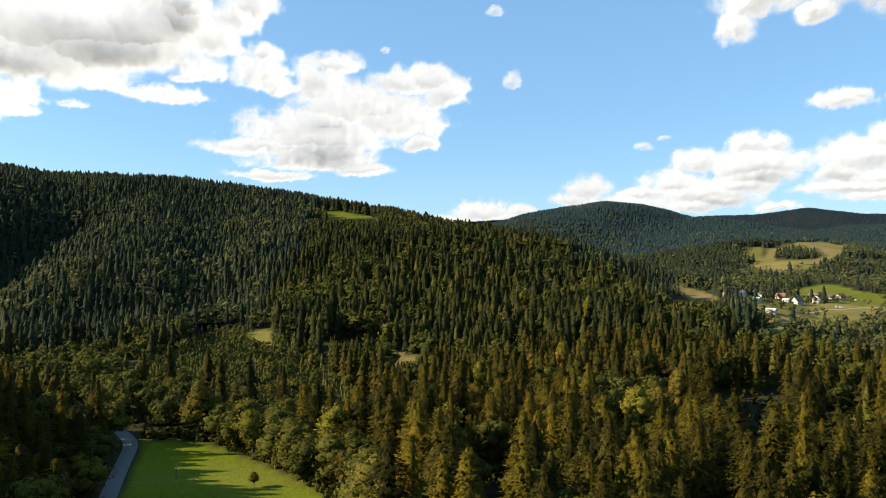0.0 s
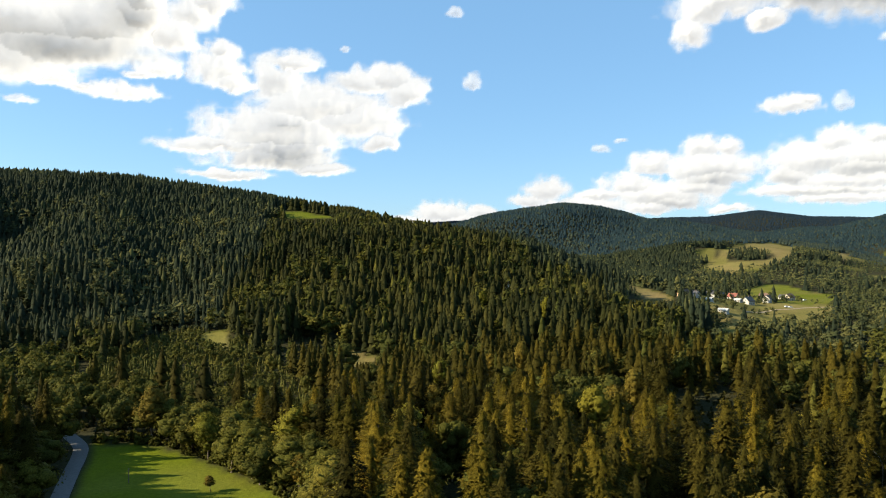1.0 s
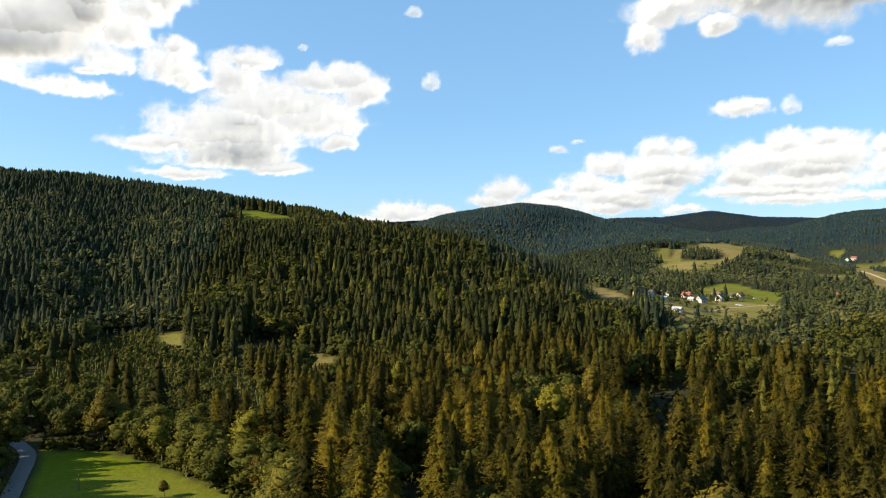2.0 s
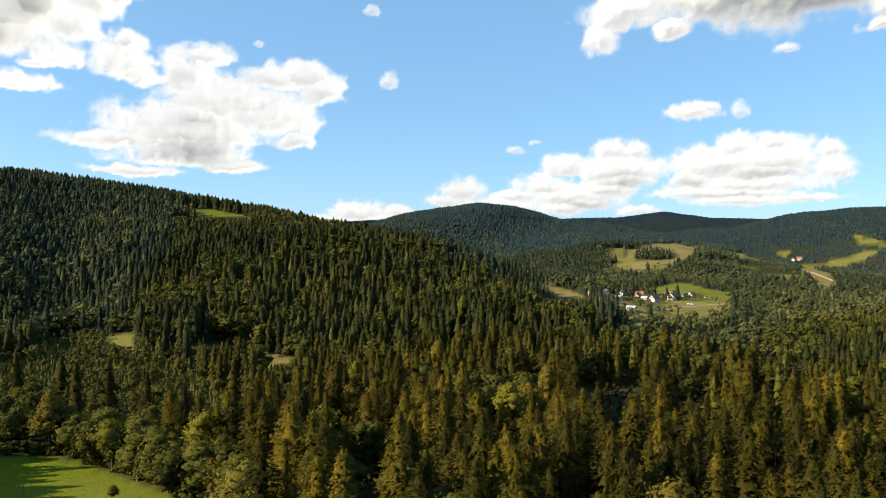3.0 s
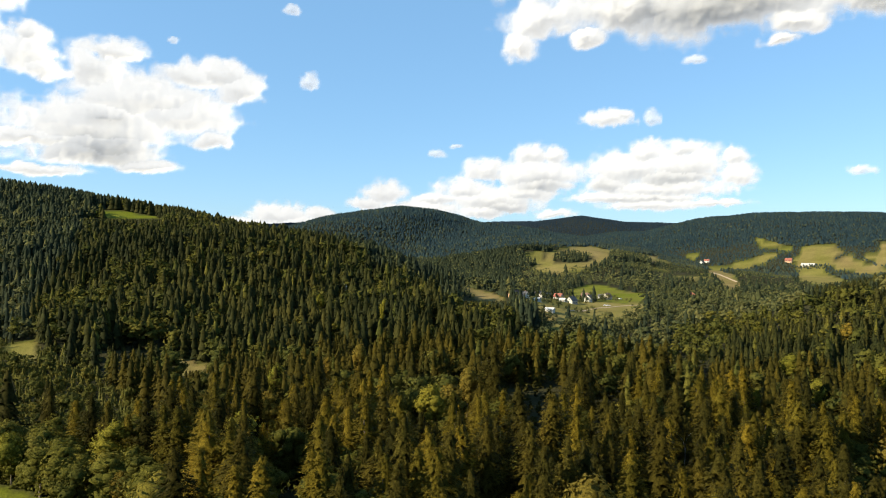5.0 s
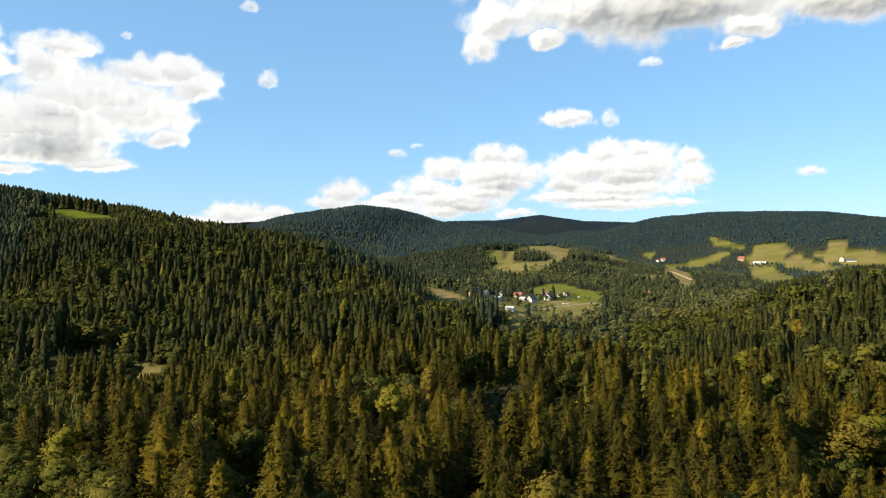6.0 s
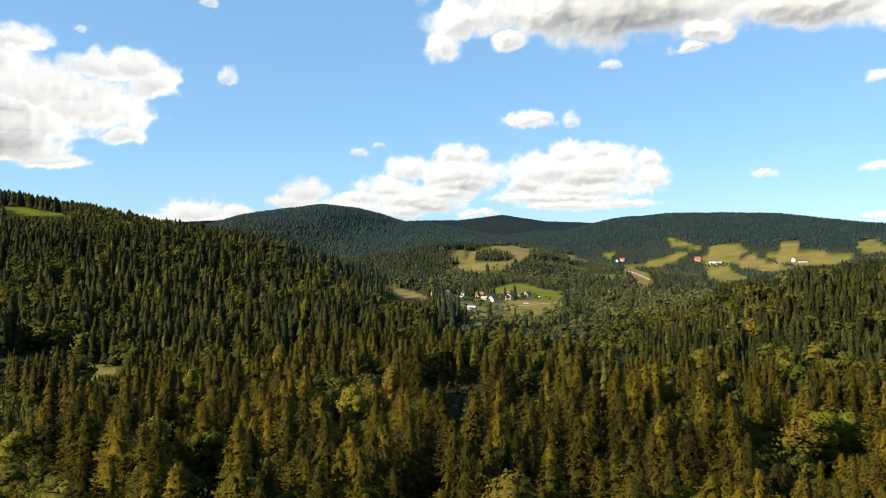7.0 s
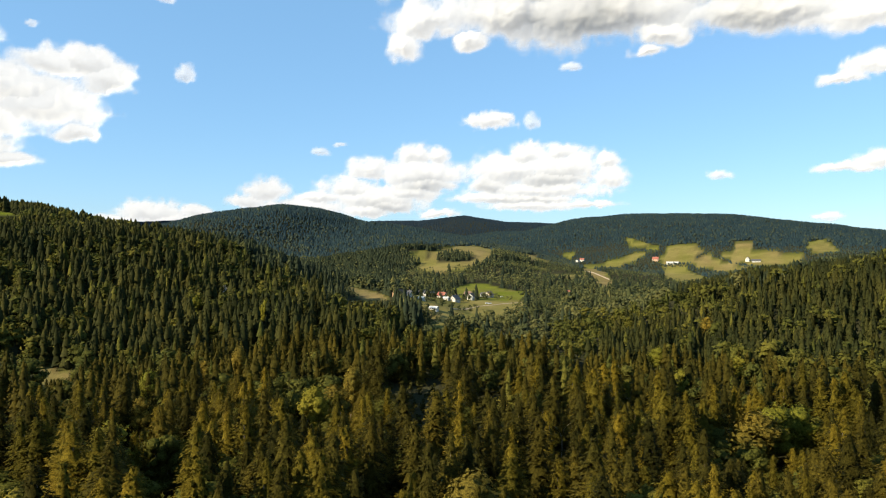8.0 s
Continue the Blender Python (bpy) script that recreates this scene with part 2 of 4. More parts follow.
meadow("yards", 0.7, (11.9, 778), (13.7, 949), (14.9, 870), (16.2, 836), (20.8, 888), (20.1, 685), (17.5, 641), (15.3, 636), (14.4, 519), (13.0, 490), (12.7, 648))
meadow("knoll", 0.75, (11.4, 1341), (13.4, 1268), (16.1, 1302), (17.8, 1404), (18.0, 1720), (16.4, 1848), (14.8, 1628), (13.0, 1527))
# Straw of the far fields raised, partly to pale them as haze would.
meadow("field_a", 0.67, (30.7, 1922), (31.4, 2098), (33.3, 2119), (33.9, 2008), (33.0, 1884), (31.1, 1878))
meadow("field_b", 0.77, (33.0, 1909), (34.2, 1973), (36.9, 1787), (35.7, 1750), (33.4, 1807))
meadow("field_c", 0.62, (31.0, 1849), (32.6, 1837), (35.0, 1495), (33.0, 1389), (31.3, 1444))
meadow("field_d", 0.72, (35.0, 1976), (36.8, 2032), (38.6, 1964), (40.7, 1917), (40.2, 1794), (38.2, 1790), (36.1, 1852))
meadow("field_e", 0.95, (36.0, 2118), (37.3, 2131), (37.3, 1969), (36.1, 1964))
meadow("field_f", 0.62, (40.8, 2074), (42.0, 2179), (43.0, 1936), (41.3, 1888))
meadow("field_g", 0.52, (24.9, 1939), (26.2, 1936), (28.2, 2000), (29.5, 2042), (29.7, 1997), (28.2, 1894), (25.3, 1816))
meadow("field_h", 0.57, (28.1, 2251), (30.7, 2092), (30.7, 2046), (28.6, 2114))
meadow("dry_slope", 0.95, (24.8, 1828), (26.2, 1806), (27.3, 1221), (26.6, 1114), (25.1, 1377))
meadow("field_i", 0.92, (20.4, 1769), (21.5, 1870), (21.1, 1466))
meadow("field_j", 0.42, (23.0, 2107), (24.3, 2106), (24.1, 1961))
meadow("valley_glade", 0.1, (21.0, 532), (21.9, 672), (22.1, 639), (21.5, 510))
meadow("spur_meadow", 0.95, (6.1, 815), (8.1, 770), (9.9, 705), (9.9, 630), (8.1, 680), (6.6, 740))


def within(x, y, corners, soft):
    """1 inside the corners, 0 outside, with a soft edge."""
    odd, gap = np.zeros(x.shape, bool), np.full(x.shape, 1e9)
    for (x0, y0), (x1, y1) in zip(corners, corners[1:] + corners[:1]):
        with np.errstate(divide="ignore", invalid="ignore"):
            cross = ((y0 > y) != (y1 > y)) & (x < (x1 - x0) * (y - y0) / (y1 - y0) + x0)
        odd ^= cross
        dx, dy = x1 - x0, y1 - y0
        k = np.clip(((x - x0) * dx + (y - y0) * dy) / (dx * dx + dy * dy + 1e-9), 0, 1)
        gap = np.minimum(gap, np.hypot(x - x0 - k * dx, y - y0 - k * dy))
    return np.clip(0.5 + np.where(odd, gap, -gap) / soft, 0, 1)


def zone(*corners):
    return [tuple(place(b, d)) for b, d in corners]


COPSE = zone((13.6, 1440), (13.7, 1490), (15.2, 1530), (16.5, 1500), (16.3, 1440), (14.8, 1420))
YOUNG = zone((-35.5, 395), (-33.5, 470), (-30, 525), (-26.9, 530), (-23, 480), (-17.8, 372), (-15.1, 291), (-15.5, 247), (-21.3, 267), (-26, 303), (-30, 350))
LIGHT_WOOD = zone((-24.3, 546), (-23.7, 588), (-19.5, 592), (-17.3, 575), (-17.8, 530), (-21.3, 530))
RIVERSIDE = zone((-40.5, 330), (-44, 400), (-43, 470), (-38, 490), (-34.5, 465), (-35.5, 395), (-30, 350), (-26, 300), (-23, 269), (-17.8, 227), (-15.1, 186), (-21.3, 187), (-24.8, 226), (-29, 245),
                 (-34.1, 274), (-36.4, 293))


def open_land(x, y):
    """How open each spot is (0 woods to 1 meadow), and how dry."""
    r = np.hypot(x, y)
    wob = np.clip(r / 60, 2, 16)
    wx, wy = x + (lumps(x, y, 40, 21) - 0.5) * wob, y + (lumps(x, y, 40, 22) - 0.5) * wob
    wide, dry = np.zeros(x.shape), np.zeros(x.shape)
    for straw, corners in MEADOWS.values():
        inside = within(wx, wy, corners, 3.0)
        dry = np.where(inside > wide, straw, dry)
        wide = np.maximum(wide, inside)
    b = np.degrees(np.arctan2(x, y))
    floor_part = (b > 11) & (b < np.where(r < 1000, 22.5, 27)) & (r > 560) & (r < 1900) & (height(x, y) - valley(x, y) < 40)
    clearing = floor_part * np.clip((lumps(x, y, 75, 71) - 0.60) * 12, 0, 0.85)  # small rough meadows between the valley's copses
    dry = np.where(clearing > wide, 0.35 + 0.5 * value_noise(x, y, 160, 72), dry)
    wide = np.maximum(wide, clearing)
    wide = wide * (1 - within(wx, wy, COPSE, 3.0))
    return wide, np.clip(dry + (lumps(x, y, 35, 23) - 0.5) * 0.7 * (dry > 0.02), 0, 1)


def mesh_of(name, verts, tris, mat, values=(), normals=None):
    """A mesh from arrays of vertices and triangles, with named values and, for leaves, soft normals for each vertex."""
    me = bpy.data.meshes.new(name)
    verts, tris = np.asarray(verts, np.float32), np.asarray(tris, np.int32)
    k = tris.shape[1]
    me.vertices.add(len(verts))
    me.vertices.foreach_set("co", verts.ravel())
    me.loops.add(tris.size)
    me.loops.foreach_set("vertex_index", tris.ravel())
    me.polygons.add(len(tris))
    me.polygons.foreach_set("loop_start", np.arange(0, tris.size, k, dtype=np.int32))
    me.polygons.foreach_set("loop_total", np.full(len(tris), k, np.int32))
    for key, val in values:
        me.attributes.new(key, "FLOAT", "POINT").data.foreach_set("value", np.asarray(val, np.float32))
    me.materials.append(mat)
    me.update(calc_edges=True)
    if normals is not None:
        me.polygons.foreach_set("use_smooth", np.ones(len(tris), bool))
        me.attributes.new("custom_normal", "FLOAT_VECTOR", "POINT").data.foreach_set("vector", np.asarray(normals, np.float32).ravel())
    return me


def build_ground():
    bearings = np.radians(np.concatenate([np.arange(-52, 54, 0.3), np.arange(54, 308, 3.0)]))
    far = np.concatenate([[0.0], np.geomspace(30, 4980, 170)])
    b, r = np.meshgrid(bearings, far)
    x, y = r * np.sin(b), r * np.cos(b)
    z = height(x, y)
    wide, dry = open_land(x, y)
    n, m = len(bearings), len(far)
    i, j = np.meshgrid(np.arange(n), np.arange(m - 1))
    a, c = (j * n + i).ravel(), (j * n + (i + 1) % n).ravel()
    me = mesh_of("ground", np.stack([x, y, z], -1).reshape(-1, 3), np.stack([a, c, c + n, a + n], 1), mat_ground,
                 [("meadow", wide.ravel()), ("straw", dry.ravel())])
    me.polygons.foreach_set("use_smooth", np.ones(len(me.polygons), bool))
    return tagged(new("ground", me), "rolling valley ground of forest floor, green meadows and dry grass", "ground", kind="structure")


build_ground()


# ---- woods ----
rng = np.random.default_rng(5)


def ground_at(x, y):
    return float(height(np.array([x]), np.array([y]))[0])


def softened(verts, tris, out, share=0.6):
    """Faces turned outwards, and normals between their own and that of the whole crown."""
    v, t, out = np.asarray(verts, float), np.array(tris), np.asarray(out, float)
    out = out / (np.linalg.norm(out, axis=1)[:, None] + 1e-9)
    n = np.cross(v[t[:, 1]] - v[t[:, 0]], v[t[:, 2]] - v[t[:, 0]])
    n /= np.linalg.norm(n, axis=1)[:, None] + 1e-12
    flip = (n * out[t].mean(1)).sum(1) < 0
    t[flip] = t[flip][:, ::-1]
    n[flip] *= -1
    own = np.zeros(v.shape)
    for k in range(3):
        np.add.at(own, t[:, k], n)
    own /= np.linalg.norm(own, axis=1)[:, None] + 1e-9
    soft = out * share + own * (1 - share)
    return v, t, soft / (np.linalg.norm(soft, axis=1)[:, None] + 1e-9)


def cone_normals(v, reach, low, shape, lift=0.55):
    """Outward normals of a conifer's crown."""
    u = np.clip((v[:, 2] - low) / (1 - low), 0, 0.97)
    wide = reach * (1 - u) ** shape + 0.01
    return np.stack([v[:, 0] / wide, v[:, 1] / wide, np.full(len(v), lift)], 1)


def star_spruce(layers, points, seed, spread=0.16, low=0.1, shape=0.8, share=0.6, lift=0.55):
    """A conifer of unit height out of stacked ragged skirts."""
    r = np.random.default_rng(seed)
    verts, tris = [], []
    for k in range(layers):
        z0 = low + (1 - low) * (k / layers) ** 0.9
        z1 = min(1.0, z0 + (1 - low) / layers * 2.1) if k < layers - 1 else 1.0
        rad = spread * (1 - z0) ** shape * r.uniform(0.85, 1.15) + 0.006
        base = len(verts)
        verts.append((r.normal(0, 0.006), r.normal(0, 0.006), z1))
        off = r.uniform(0, 6.3)
        for p in range(points * 2):
            a = off + p * math.pi / points + r.normal(0, 0.15)
            q = rad * (r.uniform(0.9, 1.2) if p % 2 else r.uniform(0.55, 0.8))
            verts.append((q * math.cos(a), q * math.sin(a), z0 + (0.0 if p % 2 else 0.03) + r.normal(0, 0.012)))
        for p in range(points * 2):
            tris.append((base, base + 1 + p, base + 1 + (p + 1) % (points * 2)))
    v = np.array(verts)
    return softened(v, tris, cone_normals(v, spread, low, shape, lift), share)


def leaf_crown(count, seed, wide=0.3, low=0.15, size=0.09, boughs=9, fine=False):
    """A broadleaf crown of unit height: lumpy boughs packed into an uneven crown, with clumps of leaves all over them."""
    r = np.random.default_rng(seed)
    mid, half = (low + 1) / 2, (1 - low) / 2
    spots = []
    for k in range(boughs):
        d = r.normal(size=3)
        d = d / np.linalg.norm(d) * r.uniform(0.35, 0.78)
        spots.append(((d[0] * wide, d[1] * wide, mid + d[2] * half), (wide * 0.4 + half * 0.16) * r.uniform(0.65, 1.15)))
    spots.append(((r.normal(0, 0.03), r.normal(0, 0.03), 0.98 - wide * 0.45), wide * 0.45))
    g = (1 + 5 ** 0.5) / 2
    if fine:
        ball = np.array([(-1, g, 0), (1, g, 0), (-1, -g, 0), (1, -g, 0), (0, -1, g), (0, 1, g), (0, -1, -g), (0, 1, -g), (g, 0, -1), (g, 0, 1), (-g, 0, -1), (-g, 0, 1)]) / 1.9
        sides = [(0, 11, 5), (0, 5, 1), (0, 1, 7), (0, 7, 10), (0, 10, 11), (1, 5, 9), (5, 11, 4), (11, 10, 2), (10, 7, 6), (7, 1, 8),
                 (3, 9, 4), (3, 4, 2), (3, 2, 6), (3, 6, 8), (3, 8, 9), (4, 9, 5), (2, 4, 11), (6, 2, 10), (8, 6, 7), (9, 8, 1)]
    else:
        ball = np.array([(0, 0, 1), (1, 0, 0), (0.3, 0.95, 0), (-0.8, 0.6, 0), (-0.8, -0.6, 0), (0.3, -0.95, 0)])
        sides = [(0, 1, 2), (0, 2, 3), (0, 3, 4), (0, 4, 5), (0, 5, 1)]
    verts, tris, out = [], [], []
    for c, q in spots:
        n = len(verts)
        turn = r.uniform(0, 6.28)
        spin = np.array([(math.cos(turn), -math.sin(turn), 0), (math.sin(turn), math.cos(turn), 0), (0, 0, 1)])
        verts += list(np.array(c) + (ball @ spin.T) * q * r.uniform(0.45, 0.8, (len(ball), 1)))
        out += list(ball @ spin.T)
        tris += [(n + a, n + b, n + e) for a, b, e in sides]
    for k in range(count):
        c, q = spots[k % len(spots)]
        d = r.normal(size=3)
        d[2] = abs(d[2]) * 0.9 - 0.3
        d /= np.linalg.norm(d)
        c = np.array(c) + d * q * r.uniform(0.6, 1.15)
        t1 = np.cross(d, r.normal(size=3))
        t1 /= np.linalg.norm(t1)
        t2 = np.cross(d, t1) + d * r.normal(0, 0.45)
        s = size * r.uniform(0.6, 1.25)
        n = len(verts)
        verts += [c + t1 * s, c - t1 * 0.6 * s + t2 * s * 0.8, c - t1 * 0.5 * s - t2 * s * 0.8]
        tris.append((n, n + 1, n + 2))
        out += [d, d, d]
    v = np.array(verts)
    whole = np.stack([v[:, 0] / wide, v[:, 1] / wide, (v[:, 2] - mid) / half + 0.3], 1)
    return softened(v, tris, np.array(out) + 0.6 * whole, 0.6)


def blob(seed, wide=0.36):
    """A far broadleaf crown, eight uneven faces."""
    r = np.random.default_rng(seed)
    v = [(0, 0, 1.0)] + [(wide * r.uniform(0.8, 1.2) * math.cos(a + 0.3), wide * r.uniform(0.8, 1.2) * math.sin(a), r.uniform(0.4, 0.62)) for a in np.arange(5) * 1.2566] + [(0, 0, 0.02)]
    t = [(0, 1 + k, 1 + (k + 1) % 5) for k in range(5)] + [(6, 1 + (k + 1) % 5, 1 + k) for k in range(5)]
    v = np.array(v)
    return softened(v, t, v - np.array((0, 0, 0.25)), 0.75)


def plant(name, kinds, spots, mat, label, category):
    """Many plants joined in one mesh. spots: rows of x, y, z, height, width factor, tint."""
    if not len(spots):
        return None
    pick = rng.integers(0, len(kinds), len(spots))
    all_v, all_t, all_n, tint, start = [], [], [], [], 0
    for k, (v, t, nor) in enumerate(kinds):
        s = spots[pick == k]
        if not len(s):
            continue
        a = rng.uniform(0, 2 * math.pi, len(s))[:, None]
        h, w = s[:, 3:4], s[:, 3:4] * s[:, 4:5]
        lean = rng.normal(0, 0.02, (len(s), 2))
        x = (v[None, :, 0] * np.cos(a) - v[None, :, 1] * np.sin(a)) * w + s[:, 0:1] + lean[:, 0:1] * v[None, :, 2] * h
        y = (v[None, :, 0] * np.sin(a) + v[None, :, 1] * np.cos(a)) * w + s[:, 1:2] + lean[:, 1:2] * v[None, :, 2] * h
        z = v[None, :, 2] * h + s[:, 2:3]
        all_v.append(np.stack([x, y, z], -1).reshape(-1, 3))
        nx, ny = nor[None, :, 0] * np.cos(a) - nor[None, :, 1] * np.sin(a), nor[None, :, 0] * np.sin(a) + nor[None, :, 1] * np.cos(a)
        all_n.append(np.stack([nx, ny, np.broadcast_to(nor[None, :, 2], nx.shape)], -1).reshape(-1, 3))
        all_t.append((t[None] + (np.arange(len(s)) * len(v))[:, None, None] + start).reshape(-1, 3))
        tint.append(np.repeat(s[:, 5], len(v)))
        start += len(s) * len(v)
    me = mesh_of(name, np.concatenate(all_v), np.concatenate(all_t), mat, [("tint", np.concatenate(tint))], np.concatenate(all_n))
    return tagged(new(name, me), label, category, kind="stuff")


def in_sight(x, y):
    """Whether a treetop stands clear of the hills between it and the camera."""
    bearing = np.arange(-56, 60, 0.5)
    far = np.arange(60, 4400, 20.0)
    bb, rr = np.meshgrid(np.radians(bearing), far)
    tilt = (height(rr * np.sin(bb), rr * np.cos(bb)) - EYE[2]) / rr
    top = np.maximum.accumulate(tilt, 0)
    r, b = np.hypot(x, y), np.degrees(np.arctan2(x, y))
    j, i = np.clip(((r - 60) / 20).astype(int) - 2, 0, len(far) - 1), np.clip(((b + 56) / 0.5).astype(int), 0, len(bearing) - 1)
    return (height(x, y) + 20 - EYE[2]) / r > top[j, i] - 0.002


def scatter(near, far, step, west=-50.0, east=52.0):
    """Uneven rows of spots between two distances."""
    x0 = far * math.sin(radians(max(-90, west))) - 10
    gx, gy = np.meshgrid(np.arange(x0, far * math.sin(radians(east)) + 10, step), np.arange(near * 0.55, far, step))
    x, y = gx.ravel() + rng.uniform(-0.48, 0.48, gx.size) * step, gy.ravel() + rng.uniform(-0.48, 0.48, gx.size) * step
    r, b = np.hypot(x, y), np.degrees(np.arctan2(x, y))
    keep = (r >= near) & (r < far) & (b > west) & (b < east)
    return x[keep], y[keep]


# Roads and tracks: width, then bearings and distances along the middle.
TRACKS = {
    "road": (5.0, [(-41.0, 150), (-37.6, 195), (-36.3, 228), (-35.5, 255), (-34.95, 276), (-34.87, 290), (-35.4, 305), (-36.1, 315), (-38.5, 335), (-43, 360), (-50, 400)]),
    "village_track": (3.6, [(14.6, 690), (15.6, 735), (16.6, 770), (17.7, 790), (18.6, 815), (19.6, 835), (20.6, 850)]),
    "hill_track": (6.0, [(24.9, 1560), (25.6, 1430), (26.4, 1340), (27.1, 1290)]),
}


def on_tracks(x, y):
    near = np.zeros(x.shape, bool)
    for wide, line in TRACKS.values():
        d = along(line, x, y)
        near |= d < wide / 2 + 2.5
    return near


# Dark hollows between the near trees.
GAPS = [zone((9.9, 228), (9.7, 345), (14.9, 345), (15.1, 228)), zone((16.4, 236), (16.4, 325), (18.6, 325), (18.8, 236)), zone((-10.6, 232), (-10.6, 275), (-9.6, 275), (-9.4, 232)),
        zone((4.8, 300), (4.8, 350), (6.2, 350), (6.2, 300)), zone((22.5, 250), (22.5, 300), (24.2, 300), (24.2, 250))]


def sort_out(x, y, hollows=True):
    """Keep the wooded spots and say what grows there (0 spruce, 1 larch, 2 broadleaf, 3 young trees) and how tall."""
    keep = (open_land(x, y)[0] < 0.35) & ~on_tracks(x, y)
    for corners in GAPS if hollows else ():
        keep &= within(x, y, corners, 4.0) < 0.5
    keep &= (np.hypot(x, y) < 700) | (rng.uniform(size=len(x)) < 0.12) | in_sight(x, y)  # woods thinned where hills hide them from the camera
    gone = (np.hypot(x, y) > 560) & (np.hypot(x, y) < 1900) & (np.degrees(np.arctan2(x, y)) > 11) & (height(x, y) - valley(x, y) < 12)
    keep &= ~gone | (rng.uniform(size=len(x)) < 0.72)  # looser copses on the valley floor
    x, y = x[keep], y[keep]
    r, b, rise = np.hypot(x, y), np.degrees(np.arctan2(x, y)), height(x, y) - valley(x, y)
    mix, pick = lumps(x, y, 90, 41), rng.uniform(size=len(x))
    leafy = np.where(r > 1950, 0.1, np.clip((mix - 0.47) * 1.8, 0.06, 0.34))
    floor_land = ((rise < 9) & (r > 400) & (b > 10) & (b < 25 + (r - 400) / 60)) | ((rise < 22) & (r > 600) & (r < 1000) & (b > 5))
    leafy = np.where((b > 24) & (r > 420) & (r < 900), leafy * 0.6, leafy)
    leafy = np.where(floor_land, np.where(b < 11, 0.4, 0.9), leafy)
    leafy = np.where((r > 1000) & (r < 1950) & (b > 17) & (rise < 60), np.clip(0.7 + 1.1 * (mix - 0.35), 0.5, 0.95), leafy)
    edge = open_land(x, y - 12)[0] + open_land(x + 12, y)[0] + open_land(x - 12, y)[0]
    leafy = np.where(edge > 0.2, np.where((r > 700) & (b < 0), 0.1, 0.55), leafy)
    leafy = np.where(within(x, y, LIGHT_WOOD, 20.0) > 0.5, 0.75, leafy)
    young, river = within(x, y, YOUNG, 30.0) > rng.uniform(0.2, 0.8, len(x)), within(x, y, RIVERSIDE, 14.0) > rng.uniform(0.2, 0.8, len(x))
    leafy = np.where(river, 0.92, leafy)
    kind = np.where(pick < leafy, 2, np.where(pick < leafy + np.where(r > 290, 0.05, 0.13), 1, 0))
    kind = np.where((kind == 1) & (r > 1000), 0, kind)
    kind = np.where(young & ~river, np.where(pick < 0.12, 2, 3), kind)
    tall = np.where(kind == 2, np.where(r < 700, 18.0, np.where(r < 1600, 14.0, 8.5)), np.where(r < 330, 23.5, np.where(r < 700, np.where(b > 22, 16.0, 21.0), np.where(r < 1550, 15.0, 8.5))))
    tall = np.where(floor_land, np.where(kind == 2, 11.5, 13.0) * (0.6 + 0.8 * rng.uniform(size=len(x)) ** 1.5), tall)
    tall = np.where((r > 1250) & (r < 2150) & (b > 21) & (rise < 60), tall * 0.6, tall)
    tall = np.where(within(x, y, COPSE, 20.0) > 0.2, 11.0, tall)
    tall = np.where(kind == 3, 5.6, np.where(young | river, np.minimum(tall, 12.0), tall))
    return x, y, kind, tall


# Trees that stand out: kind, bearing, distance, size, slimness.
MARKED = [("birch", -7.3, 219, 1.05, 1.0), ("bright", -8.3, 326, 1.1, 0.9), ("ochre", -8.8, 278, 1.0, 1.0), ("bright", 4.0, 263, 1.2, 1.0), ("broadleaf", 2.4, 273, 1.4, 0.9),
          ("ochre", 6.7, 292, 1.2, 0.9), ("ochre", -4.3, 357, 1.0, 0.9), ("ochre", -2.0, 362, 1.2, 0.8), ("ochre", 2.7, 408, 1.0, 1.1), ("broadleaf", -3.7, 449, 1.1, 0.9), ("bright", 0.1, 489, 1.1, 0.7),
          ("bright", -4.9, 527, 0.9, 0.9), ("broadleaf", 8.1, 431, 1.1, 1.2), ("broadleaf", -12.2, 525, 1.0, 1.0), ("broadleaf", -11.9, 593, 1.0, 1.0),
          ("ochre", 34.2, 526, 0.9, 1.2), ("bright", 30.7, 411, 0.8, 1.5), ("broadleaf", 28.5, 557, 1.1, 1.2), ("bright", 36.3, 393, 0.8, 1.3), ("bright", 32.5, 330, 1.0, 1.0), ("bright", 28.3, 320, 0.7, 1.0),
          ("larch", 32.7, 262, 1.0, 1.3), ("larch", 36.1, 268, 1.05, 1.3), ("larch", 31.5, 238, 1.1, 1.2), ("larch", 21.1, 236, 1.1, 1.1), ("larch", 14.4, 233, 1.1, 1.1),
          ("ochre", 9.5, 185, 0.9, 0.9), ("bright", 14.9, 150, 1.0, 0.9), ("larch", 28.2, 210, 1.2, 1.3), ("bright", 38.6, 245, 1.2, 1.4), ("bright", 40.4, 258, 1.1, 1.3), ("ochre", -19.3, 212, 0.6, 1.2),
          # The last entry is the meadow bush, a shrunken ochre tree model.
          ("dead", -2.9, 575, 1.0, 1.0), ("bare", 23.4, 234, 0.85, 1.0), ("bare", 36.0, 242, 0.9, 1.0), ("ochre", -26.0, 221, 0.24, 1.7)]


# Trees cut to the camera's sight line to clearings: bearings, and the distance of the lower edge.
SIGHT_CAPS = [(-16.0, -13.1, 440), (-26.8, -24.1, 498), (6.1, 10.1, 690), (-22.2, -16.6, 880)]


SIGHT_CAPS = [(west, east, edge, ground_at(*place((west + east) / 2, edge))) for west, east, edge in SIGHT_CAPS]
# Trees in front of the single ones are lowered for the camera too.
SIGHT_CAPS += [(b - 200 / d, b + 200 / d, d - 3, ground_at(*place(b, d)) + 8.0 * size) for kind, b, d, size, _ in MARKED if kind != "larch"]
